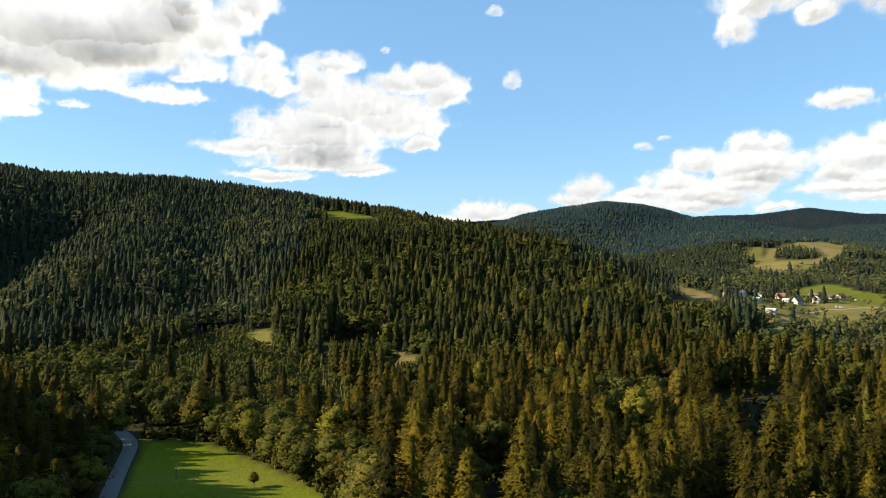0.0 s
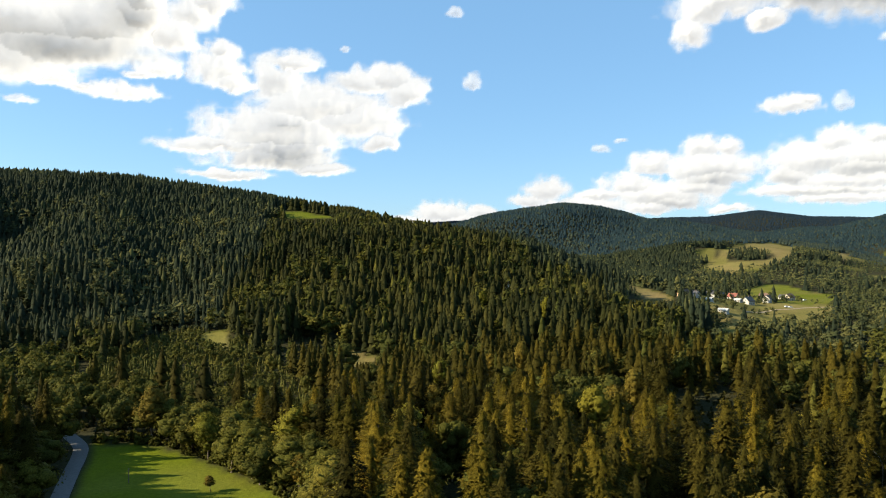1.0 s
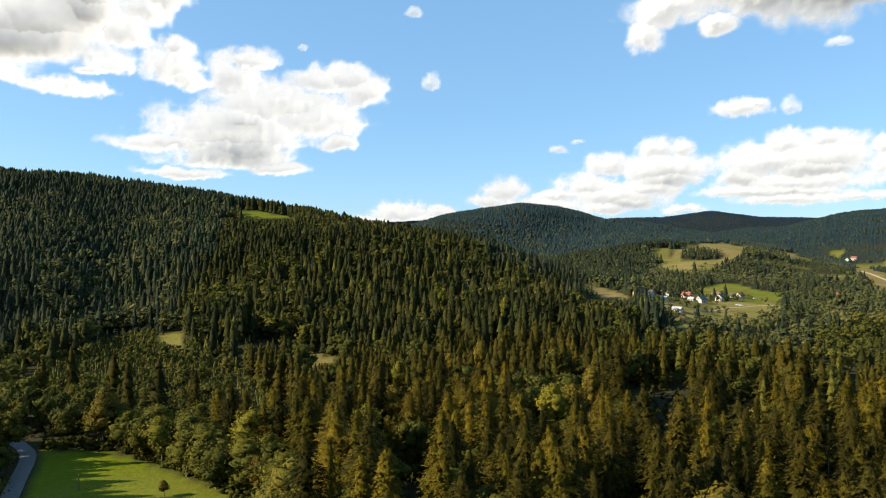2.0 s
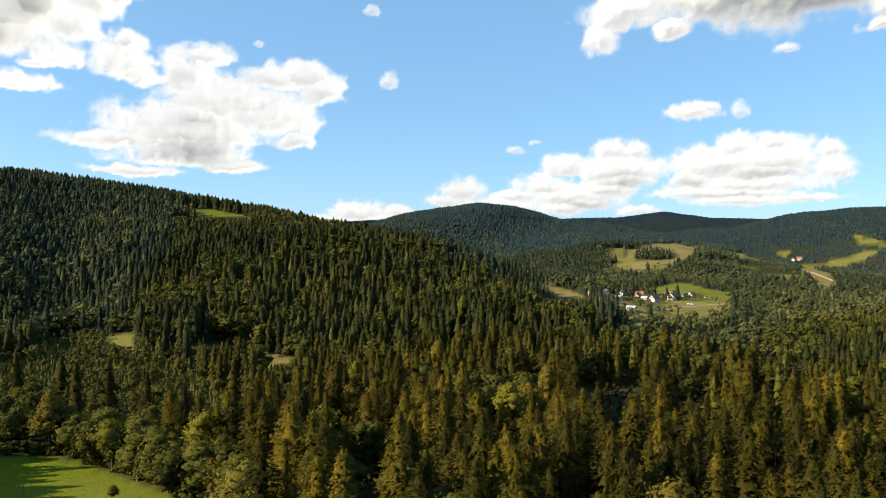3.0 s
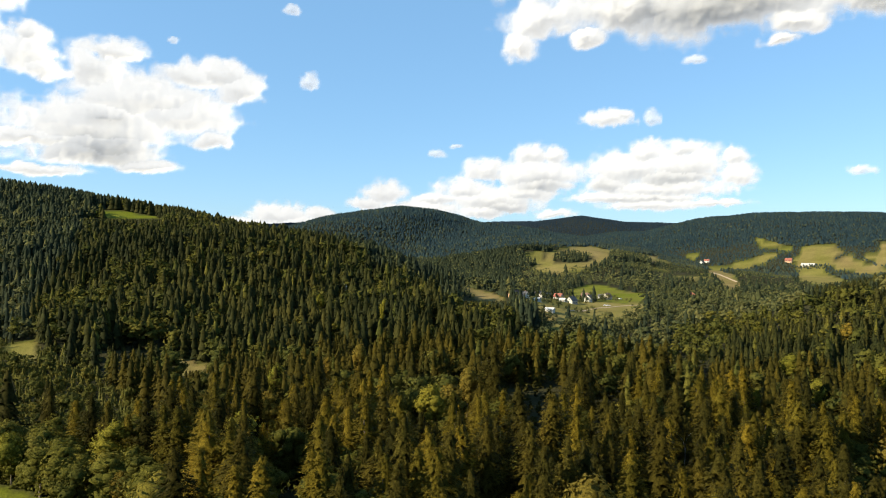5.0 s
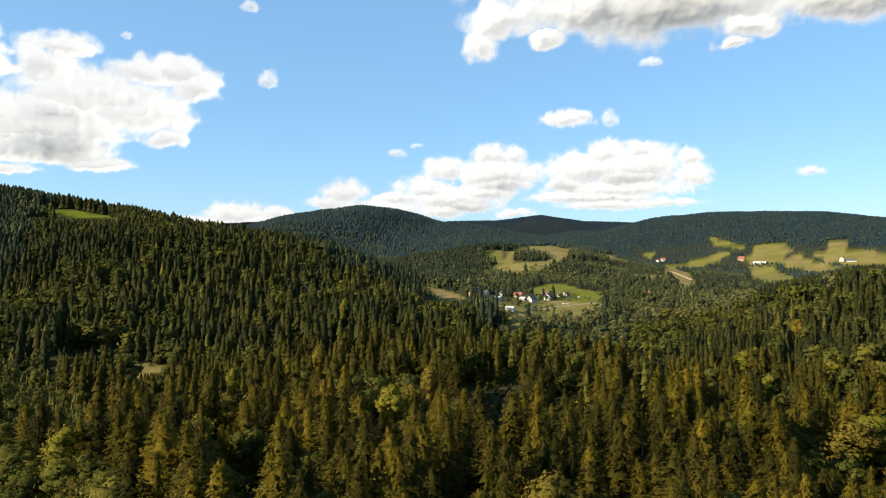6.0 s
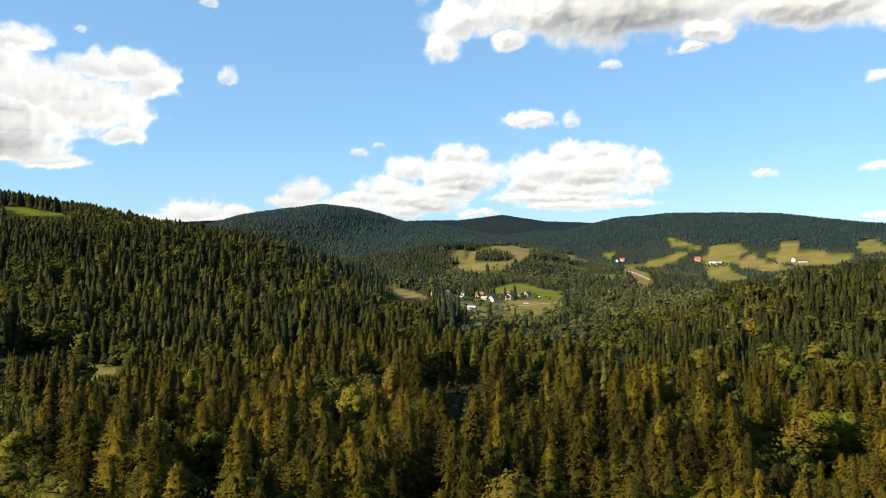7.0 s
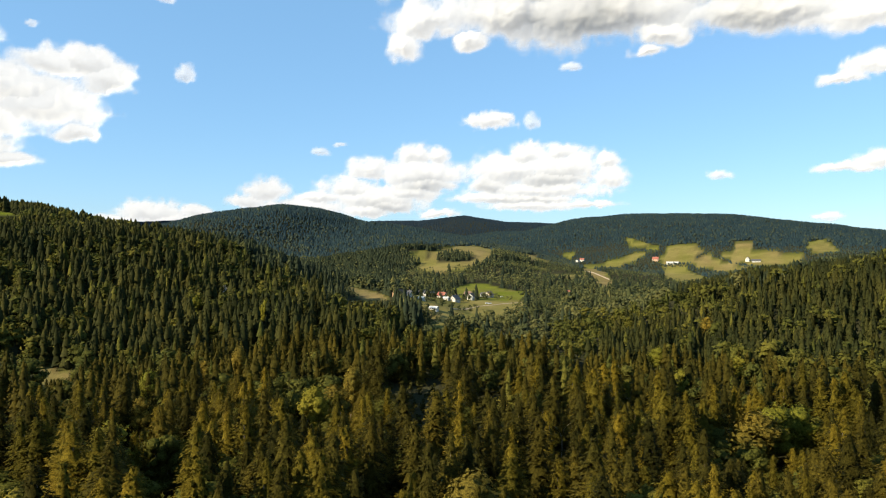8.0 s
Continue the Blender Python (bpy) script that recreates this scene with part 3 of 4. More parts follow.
# Zones where trees are kept short so that sun reaches the clearings.
SUN_GAPS = [zone((-21, 475), (-16, 475), (-16, 425), (-21, 425)), zone((-30.5, 550), (-26.5, 535), (-26.5, 480), (-30, 500)), zone((2.6, 840), (6.1, 825), (6.6, 735), (7.5, 690), (4.0, 680), (2.6, 720))]


def capped_for_view(x, y, size):
    """Tree heights cut to fit the camera's view of clearings and single trees, and lowered to let sun in."""
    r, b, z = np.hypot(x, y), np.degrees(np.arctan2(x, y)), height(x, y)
    for corners in SUN_GAPS:
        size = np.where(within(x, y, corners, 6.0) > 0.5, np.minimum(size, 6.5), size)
    for west, east, edge, level in SIGHT_CAPS:
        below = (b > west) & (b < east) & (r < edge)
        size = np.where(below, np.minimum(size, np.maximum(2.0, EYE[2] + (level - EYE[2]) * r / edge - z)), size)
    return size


def rows_for(x, y, tall, vary, slim, tint0=0.0):
    n = len(x)
    patch, old = value_noise(x, y, 70, 51), lumps(x, y, 55, 61)
    t = np.clip(0.6 * rng.uniform(size=n) + 0.4 * patch + tint0, 0, 1)
    size = tall * rng.uniform(1 - vary, 1 + vary, n) * (0.8 + 0.4 * old)
    size = capped_for_view(x, y, size)
    return np.stack([x, y, height(x, y) - 0.3, size, rng.uniform(0.8, 1.3, n) * slim, t], 1)


def spray_conifer(count, spray, seed, reach=0.13, low=0.08, shape=0.6, droop=0.5):
    """Sprays of needles along the drooping boughs of a conifer of unit height."""
    r = np.random.default_rng(seed)
    boughs = max(14, count // 7)
    waves = r.uniform(0, 6.28, 3)
    u = r.uniform(0.0, 1.0, boughs) ** 1.1
    a = r.uniform(0, 2 * math.pi, boughs)
    bulge = 1 + 0.12 * np.sin(9 * u + waves[0]) + 0.14 * np.sin(2 * a + waves[1] + 7 * u) + 0.08 * np.sin(23 * u + waves[2])
    long = reach * np.maximum(0.03, 1 - u) ** shape * (0.6 + 0.4 * np.minimum(1, u * 7)) * bulge * r.uniform(0.7, 1.15, boughs)
    k = r.integers(0, boughs, count)
    f = np.sqrt(r.uniform(0.3, 1.0, count))
    out, side = np.stack([np.cos(a[k]), np.sin(a[k])], 1), np.stack([-np.sin(a[k]), np.cos(a[k])], 1)
    q = out * (long[k] * f)[:, None] + side * (r.normal(0, 0.2, count) * long[k])[:, None]
    z = low + (1 - low) * u[k] - droop * long[k] * f ** 2 * (1 - 0.9 * np.clip(u[k] * 4 - 3, 0, 1)) + r.normal(0, 0.008, count)
    c = np.concatenate([q, z[:, None]], 1)
    size = (spray * r.uniform(0.6, 1.35, count) * (0.45 + 0.55 * np.minimum(1, (1 - u[k]) * 3.0)))[:, None]
    out3, side3, down = np.concatenate([out, np.zeros((count, 1))], 1), np.concatenate([side, np.zeros((count, 1))], 1), np.array([0, 0, -1.0])
    turn = r.normal(0, 0.6, (count, 1))
    s = side3 * np.cos(turn) + out3 * np.sin(turn)
    tip = c + size * (out3 * r.uniform(0.3, 0.9, (count, 1)) + down * r.uniform(0.0, 0.8, (count, 1)) + side3 * r.normal(0, 0.4, (count, 1)))
    v = np.stack([c + s * size * 0.36, c - s * size * 0.36, tip], 1).reshape(-1, 3)
    t = np.arange(count * 3).reshape(-1, 3)
    n = len(v)
    v = np.concatenate([v, [(0, 0, 1.0)] + [(0.010 * math.cos(x), 0.012 * math.sin(x), 0.93) for x in (0, 2.1, 4.2)]])
    t = np.concatenate([t, [(n, n + 1, n + 2), (n, n + 2, n + 3), (n, n + 3, n + 1)]])
    return softened(v, t, cone_normals(v, reach, low, shape), 0.5)


def conifer(layers, points, count, spray, seed, reach, low=0.06, shape=0.75, droop=0.4, core=0.58):
    """A conifer of unit height: ragged whorls of boughs with small sprays of needles standing off them."""
    v0, t0, n0 = star_spruce(layers, points, seed, reach * core, low, shape)
    v1, t1, n1 = spray_conifer(count, spray, seed + 100, reach, low, shape, droop)
    return np.concatenate([v0, v1]), np.concatenate([t0, t1 + len(v0)]), np.concatenate([n0, n1])


BANDS = [("near", 290, 410, 8.2), ("middle", 410, 700, 7.8), ("far", 700, 1100, 6.4), ("distant", 1100, 1600, 6.8), ("farthest", 1600, 2400, 7.6), ("remote", 2400, 3300, 9.0), ("ridge", 3300, 4300, 11.0)]
WIDE, FORM = (0.20, 0.24, 0.19, 0.22), (0.62, 0.75, 0.55, 0.68)
KINDS = {
    "near": ([conifer(6, 4, 300, 0.042, s, WIDE[s % 4], 0.08, FORM[s % 4]) for s in range(8)], [leaf_crown(280, s, (0.28, 0.23, 0.32)[s % 3], size=0.042, fine=True) for s in range(10, 16)]),
    "middle": ([conifer(4, 4, 62, 0.075, s, WIDE[s % 4] + 0.02, 0.06, FORM[s % 4]) for s in range(8)], [leaf_crown(46, s, (0.3, 0.25, 0.34)[s % 3], size=0.075) for s in range(10, 16)]),
    "far": ([star_spruce(3, 4, s, 0.25, 0.04, 0.7) for s in range(8)], [leaf_crown(8, s, (0.36, 0.31, 0.42)[s % 3], size=0.1, boughs=5) for s in range(6)]),
    "distant": ([star_spruce(2, 3, s, 0.30, 0.05, 0.7, lift=0.9) for s in range(6)], [leaf_crown(0, s, 0.42, boughs=2) for s in range(5)]),
    "farthest": ([star_spruce(1, 2, s, 0.42, 0.02, share=0.85, lift=1.2) for s in range(6)], [blob(s) for s in range(5)]),
    "remote": ([star_spruce(1, 2, s, 0.46, 0.02, share=0.85, lift=1.4) for s in range(6)], [blob(s) for s in range(5)]),
    "ridge": ([star_spruce(1, 2, s, 0.5, 0.02, share=0.85, lift=1.5) for s in range(6)], [blob(s) for s in range(5)]),
}


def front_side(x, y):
    """The slopes turned to the drone that keep unhazed colours: to the first crest, in the west only the foot."""
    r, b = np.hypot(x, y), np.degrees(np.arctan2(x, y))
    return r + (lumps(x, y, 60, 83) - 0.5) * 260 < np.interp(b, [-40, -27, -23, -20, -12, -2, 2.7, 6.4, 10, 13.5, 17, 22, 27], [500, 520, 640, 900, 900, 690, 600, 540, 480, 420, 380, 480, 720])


LABELS = {"spruce_forest": "dense dark green spruce forest on the hillsides", "larch_forest": "yellow-green larches scattered through the spruce forest",
          "broadleaf_forest": "green and yellowing broadleaf trees among the conifers", "young_forest": "plantation of young grey-green trees above the meadow"}
for band, near, far, step in BANDS:
    x, y, kind, tall = sort_out(*scatter(near, far, step))
    conifers, leafy = KINDS[band]
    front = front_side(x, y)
    # Woods behind the front slopes take the haze-tinted colours.
    behind_spruce = {"ridge": mat_ridge_haze, "remote": mat_haze_spruce, "farthest": mat_haze_spruce}.get(band, mat_far_spruce)
    behind_leaf = {"ridge": mat_ridge_haze, "remote": mat_haze_leaf, "farthest": mat_haze_leaf}.get(band, mat_far_leaf)
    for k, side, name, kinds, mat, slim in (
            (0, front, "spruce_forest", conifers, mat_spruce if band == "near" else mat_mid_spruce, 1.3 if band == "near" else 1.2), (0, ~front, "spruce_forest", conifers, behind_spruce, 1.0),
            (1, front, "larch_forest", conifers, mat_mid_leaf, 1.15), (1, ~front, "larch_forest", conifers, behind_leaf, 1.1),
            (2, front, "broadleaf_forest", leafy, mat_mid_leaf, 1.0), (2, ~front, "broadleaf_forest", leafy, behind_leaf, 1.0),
            (3, front | ~front, "young_forest", conifers, mat_young, 1.5)):
        here = (kind == k) & side
        plant(name, kinds, rows_for(x[here], y[here], tall[here], 0.2, slim), mat, LABELS[name], "forest")


x, y = scatter(240, 560, 3.7, -38, -12)
inside = (within(x, y, YOUNG, 20.0) > 0.4) & (open_land(x, y)[0] < 0.35)
plant("young_forest", [conifer(3, 4, 20, 0.12, s, 0.3, 0.0, 0.8) for s in range(6)] + [leaf_crown(30, s, 0.42, 0.0, 0.12, 4) for s in range(3)],
      rows_for(x[inside], y[inside], np.full(int(inside.sum()), 4.6), 0.35, 1.25), mat_young, "plantation of young grey-green trees above the meadow", "forest")


x, y = scatter(150, 300, 3.2, -36, -14)
rim = within(x, y, MEADOWS["valley_meadow"][1], 16.0)
inside = (rim > 0.05) & (rim < 0.46) & ~on_tracks(x, y)
plant("hedge", [leaf_crown(60, s, 0.55, 0.0, 0.1, 5, True) for s in range(20, 25)], rows_for(x[inside], y[inside], np.full(int(inside.sum()), 3.4), 0.45, 1.1), mat_leaf,
      "olive shrubs along the edge of the valley meadow", "shrubs")


# ---- single trees of the near woods ----
def part(name, me, parent, label=""):
    ob = new(name, me)
    ob.parent = parent
    return tagged(ob, label) if label else ob


def trunk_mesh(name, tall, foot, mat, seed, limbs=0):
    """A tapered, slightly bent trunk, with a few limbs on broadleaf trees."""
    r = np.random.default_rng(seed)
    verts, faces = [], []

    def tube(path, radii, sides=7):
        base = len(verts)
        for (px, py, pz), q in zip(path, radii):
            for k in range(sides):
                a = k * 2 * math.pi / sides
                verts.append((px + q * math.cos(a), py + q * math.sin(a), pz))
        for i in range(len(path) - 1):
            for k in range(sides):
                n0, n1 = base + i * sides + k, base + i * sides + (k + 1) % sides
                faces.append((n0, n1, n1 + sides, n0 + sides))

    bend = r.normal(0, 0.15, (6, 2)).cumsum(0)
    path = [(0, 0, -1.0)] + [(bend[k][0], bend[k][1], tall * (k + 0.35) / 6) for k in range(6)]
    tube(path, [foot * 1.25] + [foot * (1 - 0.155 * k) for k in range(6)])
    for _ in range(limbs):
        a, z0 = r.uniform(0, 6.28), tall * r.uniform(0.35, 0.75)
        out, up = tall * r.uniform(0.1, 0.18), tall * r.uniform(0.1, 0.2)
        tube([(0.1 * math.cos(a), 0.1 * math.sin(a), z0), (out * 0.5 * math.cos(a), out * 0.5 * math.sin(a), z0 + up * 0.6),
              (out * math.cos(a), out * math.sin(a), z0 + up)], [foot * 0.4, foot * 0.28, foot * 0.1], 5)
    return mesh_of(name, verts, faces, mat)


def conifer_crown(name, tall, reach, mat, seed, count=1900, low=0.14, droop=0.4, shape=0.6, spray=0.024):
    v, t, n = conifer(8, 5, count, spray, seed, reach / tall, low, shape, droop)
    return mesh_of(name, v * tall, t, mat, (), n)


def broad_crown(name, tall, mat, seed, count=1100, wide=0.26, low=0.2, size=0.024):
    v, t, n = leaf_crown(count, seed, wide, low, size, 19, True)
    return mesh_of(name, v * tall, t, mat, (), n)


def tree_model(name, trunk, crown, label, category, group=""):
    top = tagged(new(name), label, category, group)
    part("trunk", trunk, top)
    part("crown", crown, top)
    return top


MODELS = {k: [] for k in ("spruce", "larch", "broadleaf", "ochre", "bright", "fir", "birch", "dead", "bare")}
for k in range(5):
    low = (0.12, 0.3, 0.08, 0.16, 0.2)[k]
    MODELS["spruce"].append(tree_model("spruce_tree", trunk_mesh("trunk", 23, 0.3, mat_bark, k), conifer_crown("crown", 24, (3.6, 3.2, 4.2, 3.2, 3.9)[k], mat_spruce_own, 50 + k, low=low, shape=(0.6, 0.55, 0.7, 0.5, 0.65)[k]),
                                       "tall slender olive-green spruce in the near woods", "tree", "spruces of the near woods"))
for k in range(3):
    MODELS["larch"].append(tree_model("larch_tree", trunk_mesh("trunk", 22, 0.28, mat_bark, 20 + k), conifer_crown("crown", 23, (3.4, 3.0, 3.8)[k], mat_larch_own, 70 + k, low=0.15, droop=0.25, shape=0.55),
                                      "feathery larch turning yellow among darker spruces", "tree", "larches of the near woods"))
for k in range(4):
    MODELS["broadleaf"].append(tree_model("broadleaf_tree", trunk_mesh("trunk", 10, 0.26, mat_bark, 30 + k, 6), broad_crown("crown", 15, mat_leaf_own, 80 + k, wide=(0.28, 0.33, 0.24, 0.3)[k], low=0.06),
                                          "round-crowned broadleaf tree with green to yellowish leaves", "tree", "broadleaf trees of the near woods"))
for k in range(2):
    MODELS["ochre"].append(tree_model("autumn_tree", trunk_mesh("trunk", 13, 0.26, mat_bark, 40 + k, 5), broad_crown("crown", 20, mat_ochre, 90 + k, count=1400, wide=0.2, size=0.02),
                                      "tall broadleaf tree with ochre autumn leaves among spruces", "tree", "autumn-coloured trees"))
for k in range(2):
    MODELS["bright"].append(tree_model("fresh_green_tree", trunk_mesh("trunk", 13, 0.26, mat_bark, 44 + k, 5), broad_crown("crown", 20, mat_bright, 94 + k, count=1400, wide=0.22, size=0.02),
                                       "fresh light green broadleaf tree among dark spruces", "tree", "light green trees"))
for k in range(2):
    MODELS["fir"].append(tree_model("young_fir", trunk_mesh("trunk", 11, 0.16, mat_bark, 48 + k), conifer_crown("crown", 12, 2.4, mat_fir, 98 + k, count=700, low=0.04, droop=0.3, spray=0.04, shape=0.95),
                                    "small dark blue-green conical fir under taller trees", "tree", "young firs"))
MODELS["birch"].append(tree_model("birch_tree", trunk_mesh("trunk", 18, 0.2, mat_birch, 60, 7), broad_crown("crown", 19, mat_leaf_own, 61, count=600, wide=0.24, low=0.25, size=0.024),
                                  "birch with a bare white trunk and a thin crown", "tree"))
MODELS["dead"].append(tagged(new("dead_tree"), "bare pale dead tree standing among the spruces", "tree"))
part("trunk", trunk_mesh("trunk", 17, 0.32, mat_birch, 64, 16), MODELS["dead"][0])
MODELS["bare"].append(tree_model("thin_spruce", trunk_mesh("trunk", 23, 0.2, mat_greybark, 66, 5), conifer_crown("crown", 24, 2.4, mat_spruce_own, 67, count=420, low=0.55, shape=0.5),
                                 "thin dying spruce with a bare grey trunk", "tree", "dying spruces"))
used = set()


def grow(kind, pick, x, y, size=1.0, slim=1.0, turn=0.0):
    """Stand a tree of that kind on the ground; the first of each model is the model itself."""
    ob = MODELS[kind][pick % len(MODELS[kind])]
    m = pose(x, y, ground_at(x, y) - 0.1, 0, 0, turn)
    if ob in used:
        ob = copy_thing(ob, m)
    else:
        used.add(ob)
        ob.matrix_basis = m
    ob.scale = (size * slim, size * slim, size)
    return ob


def near_woods():
    x, y, kind, tall = sort_out(*scatter(118, 290, 7.8))
    taken = [place(b, d) for _, b, d, _, _ in MARKED]
    gaps, most, old, level = lumps(x, y, 26, 77), capped_for_view(x, y, np.full(len(x), 99.0)), value_noise(x, y, 40, 91), height(x, y)
    counts = {"spruce": 0, "larch": 0, "broadleaf": 0, "ochre": 0, "bright": 0, "fir": 0}
    rest = []
    order = np.argsort(np.hypot(x, y - 60))
    for i in order:
        px, py, k, gap = x[i], y[i], int(kind[i]), gaps[i]
        b, r = math.degrees(math.atan2(px, py)), math.hypot(px, py)
        if any(math.hypot(px - q[0], py - q[1]) < 4.2 for q in taken) or (abs(b + 7.3) < 1.7 and r < 219) or (gap < 0.27 and b > 0):
            continue
        u = rng.uniform()
        name = {0: "spruce", 1: "larch", 2: "broadleaf", 3: "broadleaf"}[k]
        if name == "spruce":
            name = "fir" if u < 0.1 else "larch" if u < (0.28 if 0 < b < 22 else 0.36) else "broadleaf" if u > 0.86 else "spruce"
        if name == "broadleaf":
            name = "ochre" if u < 0.06 else "bright" if u < 0.1 else name
        size = rng.uniform(0.82, 1.12) * (0.86 + 0.28 * old[i])
        if k == 3:
            size *= 0.45
        elif tall[i] < 12.5 and name in ("spruce", "larch"):
            size *= 0.6
        elif b > -17 and name != "broadleaf":
            size *= 1.18
        if k == 0 and name == "broadleaf":
            size *= 1.25
        if b < -35.5 and r < 300:
            size *= 1.1
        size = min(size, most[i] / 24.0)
        if counts[name] >= 300:
            rest.append((px, py, level[i] - 0.3, 23 * size, rng.uniform(0.8, 1.2), u))
            continue
        counts[name] += 1
        grow(name, int(rng.integers(0, 60)), px, py, size, rng.uniform(1.2, 1.65), rng.uniform(0, 360))
    if rest:
        plant("spruce_forest", KINDS["near"][0], np.array(rest), mat_spruce, "dense olive-green spruces behind the nearest trees", "forest")
    x, y, kind, tall = sort_out(*scatter(130, 340, 6.0), hollows=False)
    clear = (np.abs(np.degrees(np.arctan2(x, y)) + 7.3) > 1.2) | (np.hypot(x, y) > 219)
    x, y, kind = x[clear], y[clear], kind[clear]
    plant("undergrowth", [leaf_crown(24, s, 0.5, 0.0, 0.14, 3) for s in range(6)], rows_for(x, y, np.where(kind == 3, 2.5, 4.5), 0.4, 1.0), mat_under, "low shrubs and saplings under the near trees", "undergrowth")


for kind, b, d, size, slim in MARKED:
    grow(kind, int(b * 7) % 5, *place(b, d), size, slim, b * 37 % 360)
near_woods()


# ---- roads, village and posts ----
mat_asphalt = plain("asphalt", (0.105, 0.098, 0.092), 0.9, 1.5, 0.2)
mat_dirt = plain("dirt", (0.28, 0.21, 0.125), 0.95, 0.6, 0.25)
mat_plaster = plain("white_plaster", (0.42, 0.40, 0.35), 0.85, 1.0, 0.06)
mat_cream = plain("cream_plaster", (0.52, 0.43, 0.30), 0.85, 1.0, 0.08)
mat_orange = plain("orange_plaster", (0.42, 0.26, 0.15), 0.85, 1.0, 0.08)
mat_greyroof = plain("grey_roof", (0.065, 0.062, 0.06), 0.7, 1.5, 0.2)
mat_redroof = plain("red_roof", (0.24, 0.075, 0.045), 0.7, 1.5, 0.2)
mat_brownroof = plain("brown_roof", (0.13, 0.075, 0.05), 0.7, 1.5, 0.2)
mat_wood = plain("weathered_wood", (0.16, 0.12, 0.085), 0.85, 2.0, 0.3)
mat_pole = plain("pale_metal", (0.55, 0.55, 0.54), 0.5, 2.0, 0.1, 0.6)
mat_glass = plain("window_glass", (0.03, 0.035, 0.04), 0.08, 1.0, 0.1)
mat_paint = plain("white_paint", (0.44, 0.43, 0.40), 0.5, 1.0, 0.05)
mat_carpaint = plain("white_car_paint", (0.75, 0.75, 0.75), 0.25, 1.0, 0.03)
mat_tyre = plain("tyre_rubber", (0.02, 0.02, 0.02), 0.8, 4.0, 0.2)


def build_track(name, mat, label, lift=0.15):
    wide, line = TRACKS[name]
    pts = np.array([place(b, d) for b, d in line])
    fine = []
    for k in range(len(pts) - 1):  # Catmull-Rom between the corners
        p0, p1, p2, p3 = pts[max(k - 1, 0)], pts[k], pts[k + 1], pts[min(k + 2, len(pts) - 1)]
        for u in np.linspace(0, 1, 12, endpoint=False):
            fine.append(0.5 * (2 * p1 + (p2 - p0) * u + (2 * p0 - 5 * p1 + 4 * p2 - p3) * u * u + (3 * p1 - p0 - 3 * p2 + p3) * u ** 3))
    fine = np.array(fine + [pts[-1]])
    way = np.gradient(fine, axis=0)
    way /= np.linalg.norm(way, axis=1)[:, None]
    side = np.stack([way[:, 1], -way[:, 0]], 1)
    verts, rows = [], 6
    for k in range(rows):
        o = (k / (rows - 1) - 0.5) * wide
        p = fine + side * o
        z = height(p[:, 0], p[:, 1]) + lift * (1 - 1.6 * abs(k / (rows - 1) - 0.5))
        verts.append(np.concatenate([p, z[:, None]], 1))
    n = len(fine)
    faces = [(k * n + i, k * n + i + 1, (k + 1) * n + i + 1, (k + 1) * n + i) for k in range(rows - 1) for i in range(n - 1)]
    return tagged(new(name, mesh_of(name, np.concatenate(verts), faces, mat)), label, "road", kind="structure")


build_track("road", mat_asphalt, "narrow grey asphalt road curving past the shaded meadow", 0.3)
build_track("village_track", mat_dirt, "pale sandy track below the village houses", 0.5)
build_track("hill_track", mat_dirt, "pale dirt track over a dry slope", 1.5)


def box_into(bm, x0, x1, y0, y1, z0, z1):
    v = [bm.verts.new((x, y, z)) for z in (z0, z1) for x, y in ((x0, y0), (x1, y0), (x1, y1), (x0, y1))]
    for f in ((3, 2, 1, 0), (4, 5, 6, 7), (0, 1, 5, 4), (1, 2, 6, 5), (2, 3, 7, 6), (3, 0, 4, 7)):
        bm.faces.new([v[i] for i in f])


def done(name, bm, mat):
    me = bpy.data.meshes.new(name)
    bmesh.ops.recalc_face_normals(bm, faces=bm.faces)
    bm.to_mesh(me)
    bm.free()
    me.materials.append(mat)
    return me


def boxes(name, mat, *sizes):
    bm = bmesh.new()
    for s in sizes:
        box_into(bm, *s)
    return done(name, bm, mat)


